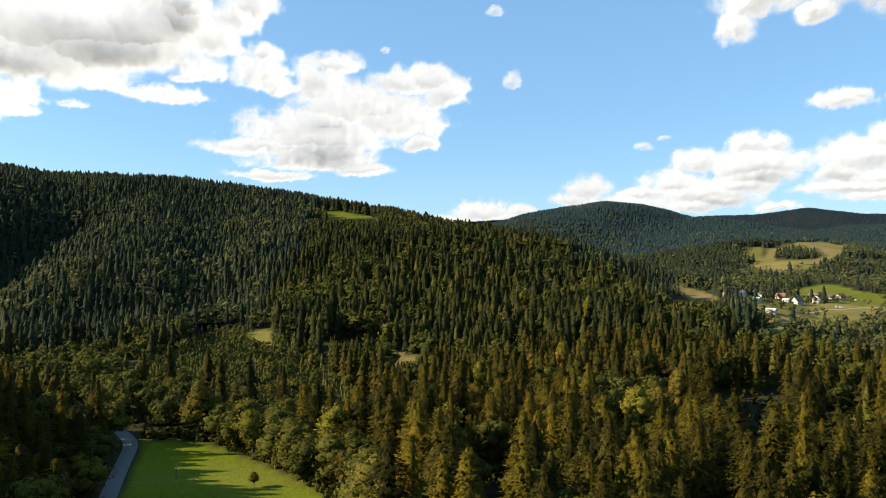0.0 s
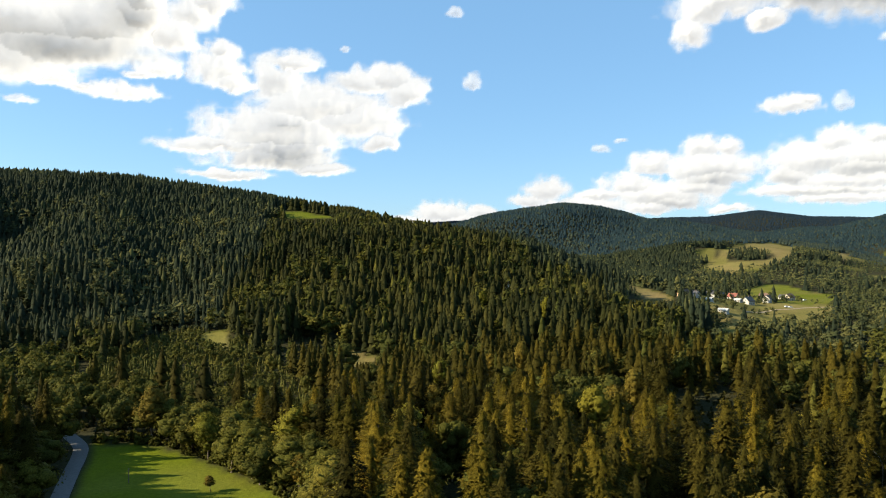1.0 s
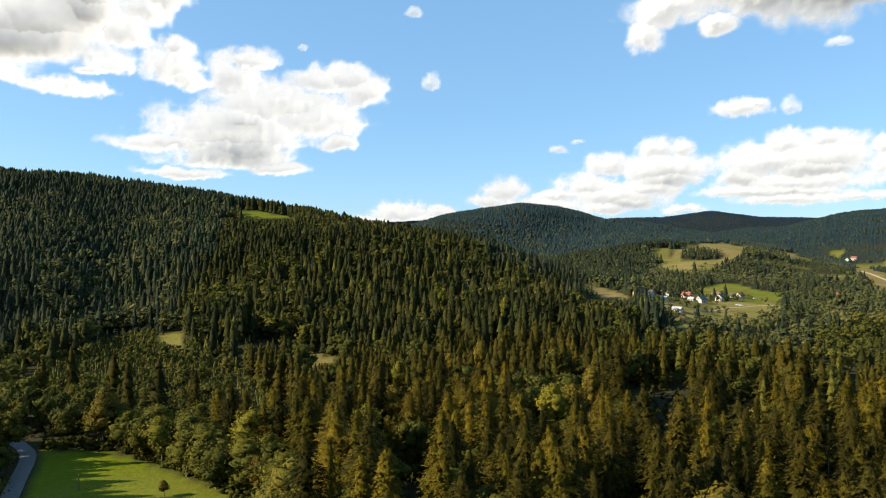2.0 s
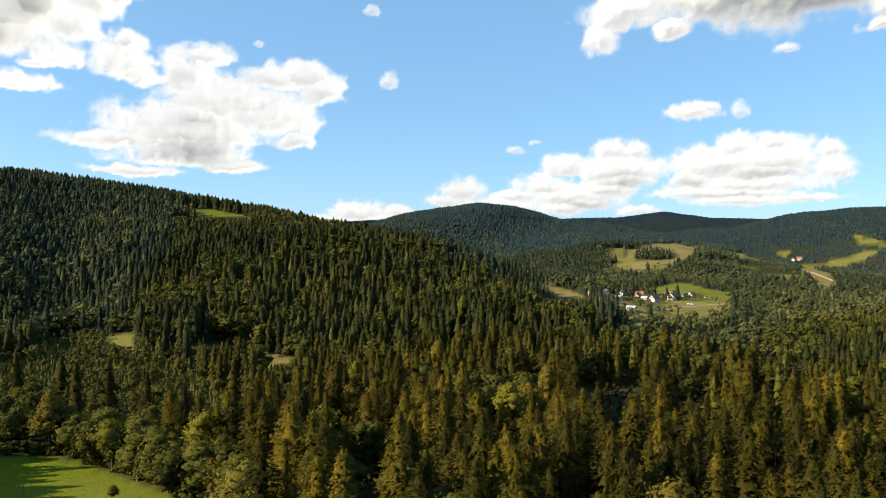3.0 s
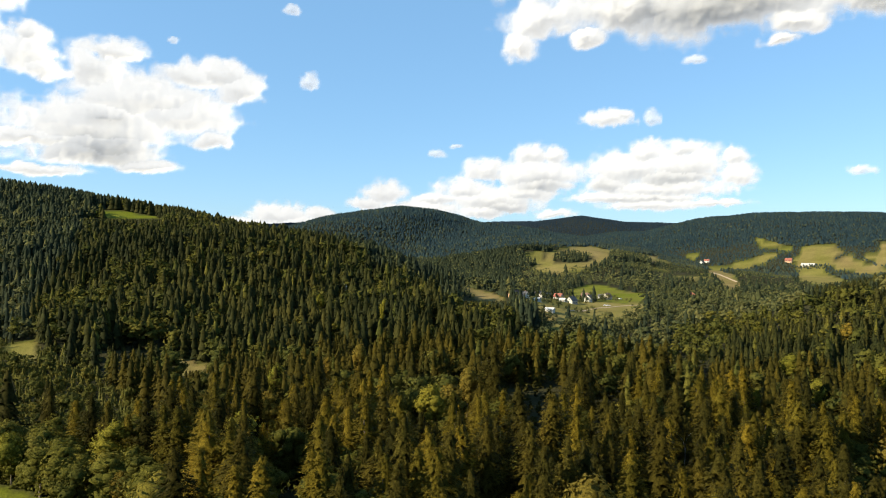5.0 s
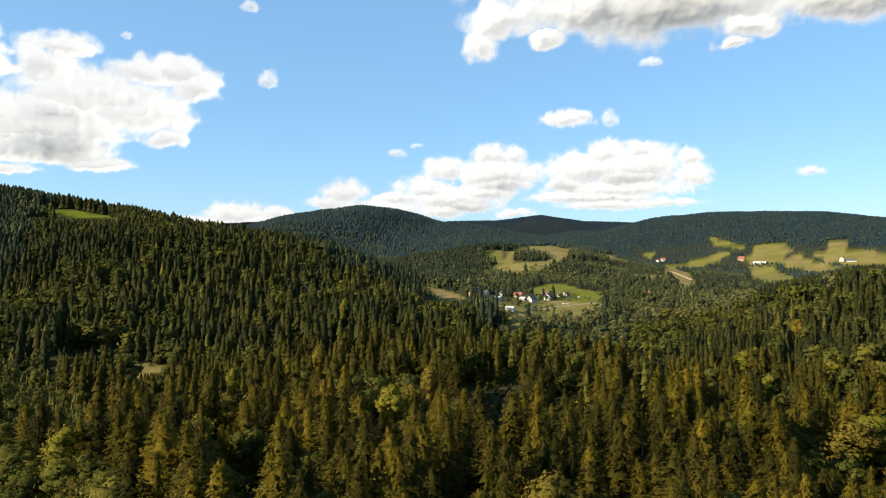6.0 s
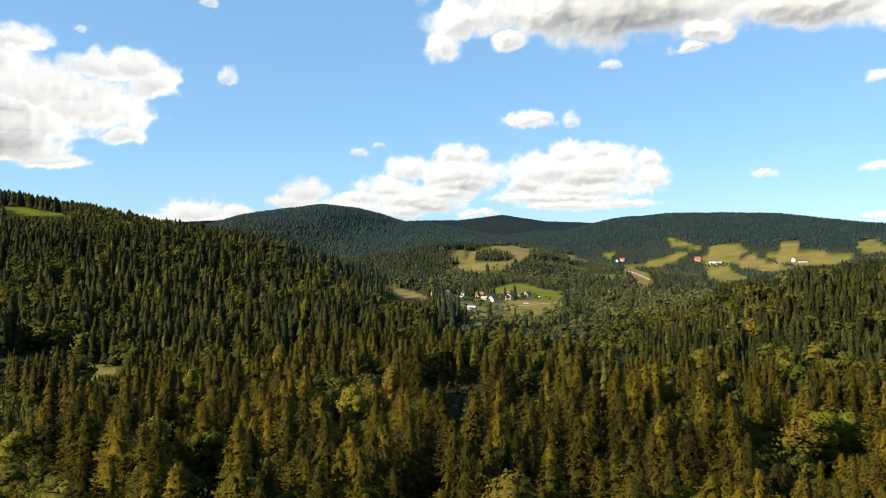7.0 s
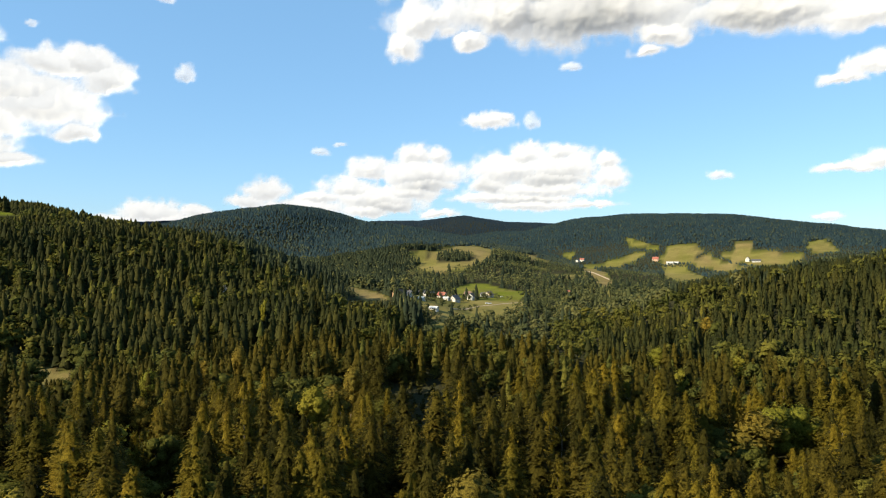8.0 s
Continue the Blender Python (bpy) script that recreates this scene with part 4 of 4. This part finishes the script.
def house(b, d, long, deep, eaves, ridge, turn, wall_mat, roof_mat, label, name="house", category="house"):
    """A gabled house: walls, two roof slopes, chimney, windows and a door. The long side faces its front, -y."""
    x, y = place(b, d)
    top = tagged(new(name), label, category, "houses of the valley")
    turn = 35 + (turn - 40) / 4 if turn >= 40 else -35 - turn / 2
    top.matrix_basis = pose(x, y, ground_at(x, y) - 0.4, 0, 0, turn)
    hl, hd = long / 2, deep / 2
    bm = bmesh.new()
    low = [bm.verts.new(p) for p in ((-hl, -hd, -1.5), (hl, -hd, -1.5), (hl, hd, -1.5), (-hl, hd, -1.5))]
    up = [bm.verts.new(p) for p in ((-hl, -hd, eaves), (hl, -hd, eaves), (hl, hd, eaves), (-hl, hd, eaves))]
    tip = [bm.verts.new((-hl, 0, ridge)), bm.verts.new((hl, 0, ridge))]
    for f in ((low[0], low[1], up[1], up[0]), (low[2], low[3], up[3], up[2]), (low[1], low[2], up[2], tip[1], up[1]), (low[3], low[0], up[0], tip[0], up[3]),
              (up[0], up[1], tip[1], tip[0]), (up[2], up[3], tip[0], tip[1]), (low[3], low[2], low[1], low[0])):
        bm.faces.new(f)
    part("wall", done("wall", bm, wall_mat), top)
    fall, over = (ridge - eaves) / hd, 0.6
    for s in (-1, 1):
        bm = bmesh.new()
        rows = []
        for lift in (0.08, 0.30):
            rows.append([bm.verts.new(p) for p in ((-hl - over, s * (hd + over), eaves - over * fall + lift), (hl + over, s * (hd + over), eaves - over * fall + lift),
                                                   (hl + over, 0, ridge + lift), (-hl - over, 0, ridge + lift))])
        a, c = rows
        for f in (a, c, (a[0], a[1], c[1], c[0]), (a[1], a[2], c[2], c[1]), (a[2], a[3], c[3], c[2]), (a[3], a[0], c[0], c[3])):
            bm.faces.new(f)
        part("roof_slope", done("roof_slope", bm, roof_mat), top)
    part("chimney", boxes("chimney", mat_brownroof, (hl * 0.3, hl * 0.3 + 0.7, 0.4, 1.1, eaves, ridge + 1.1), (hl * 0.3 - 0.1, hl * 0.3 + 0.8, 0.3, 1.2, ridge + 1.0, ridge + 1.2)), top)
    storeys = max(1, int(eaves / 2.7))
    for front in (-1, 1):
        count = max(2, int(long / 3))
        for st in range(storeys):
            for k in range(count):
                if st == 0 and k == count // 2 and front == -1:
                    continue
                wx, wz = -hl + long * (k + 0.5) / count, 1.0 + st * 2.7
                yy = front * hd
                f = part("window", boxes("window", mat_paint, (wx - 0.6, wx + 0.6, yy - 0.05, yy + 0.05, wz, wz + 1.3)), top)
                part("pane", boxes("pane", mat_glass, (wx - 0.5, wx + 0.5, yy - 0.07, yy + 0.07, wz + 0.1, wz + 1.2)), f)
    wx = -hl + long * (max(2, int(long / 3)) // 2 + 0.5) / max(2, int(long / 3))
    part("door", boxes("door", mat_wood, (wx - 0.5, wx + 0.5, -hd - 0.06, -hd + 0.06, 0.0, 2.1)), top)
    for end in (-1, 1):
        f = part("gable_window", boxes("gable_window", mat_paint, (end * hl - 0.05, end * hl + 0.05, -0.6, 0.6, eaves + 0.3, eaves + 1.5)), top)
        part("pane", boxes("pane", mat_glass, (end * hl - 0.07, end * hl + 0.07, -0.5, 0.5, eaves + 0.4, eaves + 1.4)), f)
    return top


house(12.43, 847, 11, 9, 5.4, 8.2, 10, mat_plaster, mat_greyroof, "two-storey white house with a dark roof by the woods")
house(13.11, 905, 7, 7, 2.8, 6.0, 80, mat_plaster, mat_greyroof, "small pale house with a steep grey roof")
house(13.92, 885, 10, 8, 3.0, 6.6, 20, mat_plaster, mat_redroof, "low white house with a bright red roof")
house(14.95, 807, 10, 8, 4.0, 8.0, 60, mat_plaster, mat_greyroof, "white house with a steep dark gabled roof")
house(14.25, 806, 6, 5, 2.6, 4.0, 10, mat_plaster, mat_paint, "low white outbuilding beside a white house", "outbuilding", "outbuilding")
house(16.3, 850, 9, 8, 5.0, 8.2, 75, mat_plaster, mat_greyroof, "tall white house with a dark roof among garden trees")
house(16.0, 885, 9, 8, 3.5, 7.5, 15, mat_cream, mat_brownroof, "cream house with a brown roof behind trees")
house(17.65, 893, 10, 8, 3.6, 7.4, 65, mat_cream, mat_brownroof, "cream gabled house on the green meadow")
house(17.2, 900, 6, 6, 3.0, 5.2, 20, mat_plaster, mat_greyroof, "small white outbuilding beside a cream house", "outbuilding", "outbuilding")
house(10.45, 700, 9, 8, 5.0, 8.5, 70, mat_orange, mat_brownroof, "orange-plastered house half hidden by spruces")
house(11.2, 705, 8, 8, 5.0, 8.0, 15, mat_plaster, mat_greyroof, "grey-roofed house half hidden by spruces")
house(12.3, 712, 6, 5, 2.6, 4.4, 30, mat_plaster, mat_paint, "small white shed with a pale roof", "shed", "shed")
house(13.25, 665, 8, 5, 2.4, 3.8, 5, mat_plaster, mat_paint, "low white building with a pale roof", "shed", "shed")
house(23.9, 1007, 9, 7, 3.2, 6.4, 20, mat_plaster, mat_redroof, "red-roofed house between valley trees")
house(24.6, 1960, 13, 10, 6.0, 10.5, 70, mat_plaster, mat_greyroof, "far white house at the edge of a field")
house(24.95, 1980, 12, 9, 5.0, 9.0, 10, mat_plaster, mat_redroof, "far house with a red roof beside a white one")
house(30.47, 1930, 15, 11, 5.5, 11.0, 15, mat_orange, mat_redroof, "far red-roofed farmhouse among trees")
house(31.7, 1883, 28, 9, 3.4, 6.2, 5, mat_plaster, mat_paint, "long white farm building in the fields", "farm_building", "farm building")
house(36.97, 1867, 11, 9, 6.5, 11.0, 75, mat_plaster, mat_greyroof, "far white gabled house by the fields")
house(37.55, 1858, 20, 9, 3.4, 7.0, 5, mat_plaster, mat_greyroof, "long white farmhouse with a dark roof")


def parked_car(b, d, turn, label):
    x, y = place(b, d)
    top = tagged(new("car"), label, "car", "parked cars")
    top.matrix_basis = pose(x, y, ground_at(x, y) + 0.15, 0, 0, turn)
    bm = bmesh.new()
    side = [(-2.1, 0.35), (2.1, 0.35), (2.15, 0.8), (1.2, 0.95), (0.6, 1.45), (-1.3, 1.48), (-2.0, 0.95)]
    a, c = [[bm.verts.new((px, s * 0.85, pz)) for px, pz in side] for s in (-1, 1)]
    bm.faces.new(a)
    bm.faces.new(c)
    for k in range(len(side)):
        n = (k + 1) % len(side)
        bm.faces.new((a[k], a[n], c[n], c[k]))
    body = part("body", done("body", bm, mat_carpaint), top)
    part("windows", boxes("windows", mat_glass, (-1.1, 0.5, -0.88, 0.88, 1.0, 1.36)), body, "dark side windows")
    for sx in (-1.3, 1.3):
        for sy in (-0.8, 0.8):
            bm = bmesh.new()
            bmesh.ops.create_cone(bm, cap_ends=True, segments=12, radius1=0.33, radius2=0.33, depth=0.22, matrix=pose(sx, sy, 0.33, 90))
            part("wheel", done("wheel", bm, mat_tyre), top)
    return top


parked_car(18.65, 900, 20, "white car parked on the village meadow")
parked_car(17.5, 806, 10, "white car parked beside the sandy track")
parked_car(17.75, 805, 5, "white car parked beside the sandy track")


def post(b, d, tall, label, mat, arm=0.0, name="post"):
    x, y = place(b, d)
    top = tagged(new(name), label, "post")
    top.matrix_basis = pose(x, y, ground_at(x, y), 0, 0, -b)
    bm = bmesh.new()
    bmesh.ops.create_cone(bm, cap_ends=True, segments=10, radius1=0.16, radius2=0.10, depth=tall + 0.6, matrix=pose(0, 0, tall / 2 - 0.3))
    part("shaft", done("shaft", bm, mat), top)
    part("cap", boxes("cap", mat, (-0.14, 0.14, -0.14, 0.14, tall - 0.02, tall + 0.1)), top)
    if arm:
        part("crossarm", boxes("crossarm", mat, (-arm, arm, -0.15, 0.15, tall * 0.82, tall * 0.82 + 0.3)), top)
    return top


post(-31.7, 238, 4.2, "dark wooden post standing in the shaded meadow", mat_wood)
post(-21.4, 955, 9.5, "pale lift pylon with a crossarm at the meadow edge", mat_pole, 2.4, "pylon")


def garden_trees():
    """Low trees and hedges round the village houses."""
    r = np.random.default_rng(9)
    rows = []
    for b, d in ((12.9, 870), (13.5, 880), (14.4, 815), (15.5, 815), (15.9, 850), (16.1, 868), (16.7, 858), (16.4, 880), (17.0, 885), (18.0, 890), (12.2, 830), (11.0, 690), (19.1, 868), (15.2, 842), (12.0, 800), (12.6, 790), (12.2, 720), (12.8, 700), (13.3, 690), (12.7, 655), (13.4, 640), (13.9, 640), (14.4, 700), (14.0, 770), (15.6, 700), (16.4, 740), (17.6, 850), (19.8, 800)):
        for _ in range(5):
            x, y = place(b, d) + r.normal(0, 7, 2)
            rows.append((x, y, ground_at(x, y) - 0.2, r.uniform(3.5, 8.0), r.uniform(0.9, 1.5), r.uniform(0, 0.8)))
    return plant("garden_trees", KINDS["middle"][1], np.array(rows), mat_far_leaf, "low garden trees and bushes between the village houses", "trees")


garden_trees()


# ---- clouds: far backdrop shapes, lit by the sun, with a glow of their own and grey shade painted into it ----
def cloud_material():
    m, nodes, links, bsdf = material("cloud")
    nodes.remove(bsdf)
    a = nodes.new("ShaderNodeAttribute")
    a.attribute_name = "cover"
    glow, skin, through_light, clear = nodes.new("ShaderNodeEmission"), nodes.new("ShaderNodeBsdfDiffuse"), nodes.new("ShaderNodeBsdfTranslucent"), nodes.new("ShaderNodeBsdfTransparent")
    glow.inputs["Color"].default_value = (1.0, 0.96, 0.89, 1)
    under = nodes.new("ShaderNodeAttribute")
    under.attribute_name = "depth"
    dim = nodes.new("ShaderNodeMapRange")  # dims the glow where grey shade is painted in
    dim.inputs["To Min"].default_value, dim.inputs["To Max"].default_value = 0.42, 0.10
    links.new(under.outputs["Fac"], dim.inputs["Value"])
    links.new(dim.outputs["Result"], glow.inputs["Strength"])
    skin.inputs["Color"].default_value = (0.26, 0.26, 0.26, 1)
    through_light.inputs["Color"].default_value = (0.26, 0.26, 0.26, 1)
    both = nodes.new("ShaderNodeMixShader")
    thick = nodes.new("ShaderNodeAttribute")
    thick.attribute_name = "thick"
    pass_on = nodes.new("ShaderNodeMapRange")  # thin cloud lets more sunlight through than thick cloud
    pass_on.inputs["To Min"].default_value, pass_on.inputs["To Max"].default_value = 0.75, 0.12
    links.new(thick.outputs["Fac"], pass_on.inputs["Value"])
    links.new(pass_on.outputs["Result"], both.inputs["Fac"])
    links.new(skin.outputs[0], both.inputs[1])
    links.new(through_light.outputs[0], both.inputs[2])
    add = nodes.new("ShaderNodeAddShader")
    links.new(glow.outputs[0], add.inputs[0])
    links.new(both.outputs[0], add.inputs[1])
    mix = nodes.new("ShaderNodeMixShader")
    links.new(a.outputs["Fac"], mix.inputs["Fac"])
    links.new(clear.outputs[0], mix.inputs[1])
    links.new(add.outputs[0], mix.inputs[2])
    links.new(mix.outputs[0], nodes["Material Output"].inputs["Surface"])
    return m


mat_cloud = cloud_material()


def billows(x, y, size, seed, octaves=5):
    """Rounded heaps with sharp creases between, in several sizes."""
    total, amp = 0.0, 0.5
    for k in range(octaves):
        total = total + amp * (1 - np.abs(2 * value_noise(x + 37 * k, y - 19 * k, size, seed + k) - 1) ** 1.3)
        size, amp = size * 0.5, amp * 0.55
    return total - 0.55


def cloud(seed, *heaps):
    """heaps: bearing, elevation, half width and half height, all in degrees; then how much grey shade is painted into
    the glow, 0 to 1.
    """
    heaps = [(*k, 0.0)[:5] for k in heaps]
    h = np.array(heaps)
    step = 0.115
    wide = (h[:, 0] - h[:, 2] * 1.5).min(), (h[:, 0] + h[:, 2] * 1.5).max()
    tall = (h[:, 1] - h[:, 3] * 1.5).min(), (h[:, 1] + h[:, 3] * 1.6).max()
    b, e = np.meshgrid(np.arange(*wide, step), np.arange(max(0.5, tall[0]), tall[1], step))
    size = float(np.clip(np.median(h[:, 3]) * 1.6, 0.8, 3.5))
    wb = b + size * 0.55 * (lumps(b, e, size * 0.9, seed + 101) - 0.5) + size * 0.2 * (lumps(b, e, size * 0.22, seed + 103) - 0.5)
    we = e + size * 0.45 * (lumps(b, e, size * 0.9, seed + 102) - 0.5) + size * 0.18 * (lumps(b, e, size * 0.22, seed + 104) - 0.5)
    body, dense, painted_underside, lead = np.full(b.shape, -2.0), np.zeros(b.shape), np.zeros(b.shape), np.full(b.shape, -2.0)
    for hb, he, hw, hh, hand_shade in heaps:
        down = np.where(we < he, 1.35, 1.0)
        k = 1 - np.sqrt(((wb - hb) / hw) ** 2 + ((we - he) * down / hh) ** 2)
        painted_underside = np.where(k > lead, np.clip(0.25 + (he - we) / hh, 0, 1), painted_underside)  # shade painted on the underside of each heap
        lead = np.maximum(lead, k)
        body = np.maximum(body, k) + 0.25 * np.clip(np.minimum(body, k), 0, 1)
        dense = np.maximum(dense, hand_shade * np.exp(-1.3 * ((wb - hb) / hw) ** 2 - 1.3 * ((we - he) / hh) ** 2))
    puff = billows(b, e, size, seed * 11 + 3)
    d = body + 0.85 * puff + 0.06
    dens = np.clip((d + 0.16) / 0.66, 0, 1)
    dens = dens * dens * (3 - 2 * dens) * float(np.clip(0.35 + 0.45 * h[:, 2].max(), 0.5, 1.0))
    soft = body + 0.7 * billows(b, e, size, seed * 11 + 3, 2)
    deep = np.sqrt(np.clip(soft + 0.15, 0, 1.4)) * 0.85
    far = 4650 - deep * size * 42
    x, y, z = far * np.sin(np.radians(b)) * np.cos(np.radians(e)), far * np.cos(np.radians(b)) * np.cos(np.radians(e)), 90 + far * np.sin(np.radians(e))
    # Grey painted into the glow: undersides, creases and the hand-set heaps.
    above = np.clip(0.55 * painted_underside + 0.3 * (0.35 - puff), 0, 0.6) * np.clip(soft * 1.5, 0, 1)
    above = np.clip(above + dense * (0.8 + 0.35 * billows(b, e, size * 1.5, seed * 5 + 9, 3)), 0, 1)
    n, m = b.shape[1], b.shape[0]
    i, j = np.meshgrid(np.arange(n - 1), np.arange(m - 1))
    a = (j * n + i).ravel()
    quads = np.stack([a, a + 1, a + 1 + n, a + n], 1)
    quads = quads[dens.ravel()[quads].max(1) > 0.004]
    keep, back = np.unique(quads, return_inverse=True)
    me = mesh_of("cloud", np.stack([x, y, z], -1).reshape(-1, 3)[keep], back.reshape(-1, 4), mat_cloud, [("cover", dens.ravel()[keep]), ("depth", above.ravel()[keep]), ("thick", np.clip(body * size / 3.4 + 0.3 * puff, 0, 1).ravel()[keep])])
    me.polygons.foreach_set("use_smooth", np.ones(len(me.polygons), bool))
    return tagged(new("cloud", me), "white fair-weather cumulus cloud in the blue sky", "cloud", "clouds", "structure")


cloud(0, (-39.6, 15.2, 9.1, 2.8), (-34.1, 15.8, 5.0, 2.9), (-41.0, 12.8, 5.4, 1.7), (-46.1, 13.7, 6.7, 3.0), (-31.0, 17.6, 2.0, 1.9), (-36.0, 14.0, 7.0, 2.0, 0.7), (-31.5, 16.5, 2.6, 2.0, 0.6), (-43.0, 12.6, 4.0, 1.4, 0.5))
cloud(87, (-32.2, 11.1, 2.4, 0.7), (-34.7, 11.3, 1.5, 0.4), (-36.7, 11.6, 2.0, 0.5), (-42.7, 10.4, 2.0, 1.0), (-42.3, 9.3, 1.3, 0.5), (-45.5, 9.5, 2.5, 1.5))
cloud(51, (-28.8, 15.2, 2.0, 1.5), (-27.3, 16.9, 2.1, 1.4), (-26.1, 18.2, 1.7, 1.6))
cloud(64, (-29.6, 12.8, 1.4, 0.6), (-31.0, 12.4, 1.0, 0.3))
cloud(27, (-25.5, 13.3, 2.0, 1.6), (-25.2, 14.5, 1.2, 0.8), (-24.4, 12.4, 1.5, 0.8))
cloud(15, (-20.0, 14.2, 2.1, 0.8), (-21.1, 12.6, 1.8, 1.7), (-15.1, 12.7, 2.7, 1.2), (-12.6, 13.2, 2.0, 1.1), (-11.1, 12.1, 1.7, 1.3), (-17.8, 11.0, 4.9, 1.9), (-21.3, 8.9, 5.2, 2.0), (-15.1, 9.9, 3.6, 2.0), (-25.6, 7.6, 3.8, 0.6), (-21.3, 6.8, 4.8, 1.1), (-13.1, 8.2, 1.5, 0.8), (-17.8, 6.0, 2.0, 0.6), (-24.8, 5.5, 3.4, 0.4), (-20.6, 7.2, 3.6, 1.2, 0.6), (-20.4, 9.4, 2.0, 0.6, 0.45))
cloud(52, (-5.8, 12.9, 0.7, 0.7))
cloud(86, (-15.9, 15.3, 0.4, 0.2))
cloud(24, (-7.2, 18.1, 0.6, 0.4))
cloud(58, (-38.7, 10.0, 0.9, 0.3))
cloud(93, (-8.3, 2.7, 2.2, 0.9), (-5.0, 2.8, 1.1, 0.6), (-10.6, 2.1, 1.4, 0.5), (-7.0, 2.1, 2.7, 0.5))
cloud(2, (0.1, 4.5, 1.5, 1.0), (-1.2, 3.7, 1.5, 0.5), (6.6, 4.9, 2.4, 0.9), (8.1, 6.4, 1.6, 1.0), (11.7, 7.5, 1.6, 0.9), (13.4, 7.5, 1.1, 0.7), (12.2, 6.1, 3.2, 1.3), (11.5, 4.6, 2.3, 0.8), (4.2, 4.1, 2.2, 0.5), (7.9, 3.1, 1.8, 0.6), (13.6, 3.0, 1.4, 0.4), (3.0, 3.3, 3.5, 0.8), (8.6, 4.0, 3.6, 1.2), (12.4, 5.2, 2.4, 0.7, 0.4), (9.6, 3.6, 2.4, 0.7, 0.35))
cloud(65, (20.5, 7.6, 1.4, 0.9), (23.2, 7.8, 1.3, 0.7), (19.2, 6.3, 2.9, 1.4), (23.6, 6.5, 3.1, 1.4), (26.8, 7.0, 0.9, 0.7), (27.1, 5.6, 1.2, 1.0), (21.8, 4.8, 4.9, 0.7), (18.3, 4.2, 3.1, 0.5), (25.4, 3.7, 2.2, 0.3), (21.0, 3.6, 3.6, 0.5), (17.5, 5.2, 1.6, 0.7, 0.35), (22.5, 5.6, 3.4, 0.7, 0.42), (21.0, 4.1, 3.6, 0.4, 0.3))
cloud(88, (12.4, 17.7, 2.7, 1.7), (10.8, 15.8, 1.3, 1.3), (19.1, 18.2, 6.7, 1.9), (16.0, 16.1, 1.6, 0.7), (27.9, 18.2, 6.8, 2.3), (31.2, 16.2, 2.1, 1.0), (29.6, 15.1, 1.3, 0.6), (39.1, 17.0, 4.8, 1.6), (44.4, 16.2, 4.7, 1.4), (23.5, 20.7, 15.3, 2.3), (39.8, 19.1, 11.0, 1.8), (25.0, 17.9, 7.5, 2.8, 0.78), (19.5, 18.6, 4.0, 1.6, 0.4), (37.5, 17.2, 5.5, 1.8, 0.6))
cloud(73, (17.7, 10.2, 1.8, 0.7), (18.7, 10.5, 0.9, 0.4))
cloud(34, (20.9, 10.1, 0.6, 0.6))
cloud(68, (44.9, 12.6, 2.0, 0.8), (43.0, 12.0, 1.4, 0.5), (46.7, 13.0, 1.9, 0.9))
cloud(53, (43.4, 5.9, 2.1, 0.4), (45.2, 6.3, 1.3, 0.7), (47.0, 6.0, 1.3, 0.7))
cloud(35, (35.0, 5.7, 0.9, 0.3))
cloud(68, (24.2, 14.2, 0.8, 0.3))
cloud(5, (4.2, 7.7, 0.6, 0.3), (5.8, 8.3, 0.5, 0.2))
cloud(58, (42.2, 2.5, 0.9, 0.3))
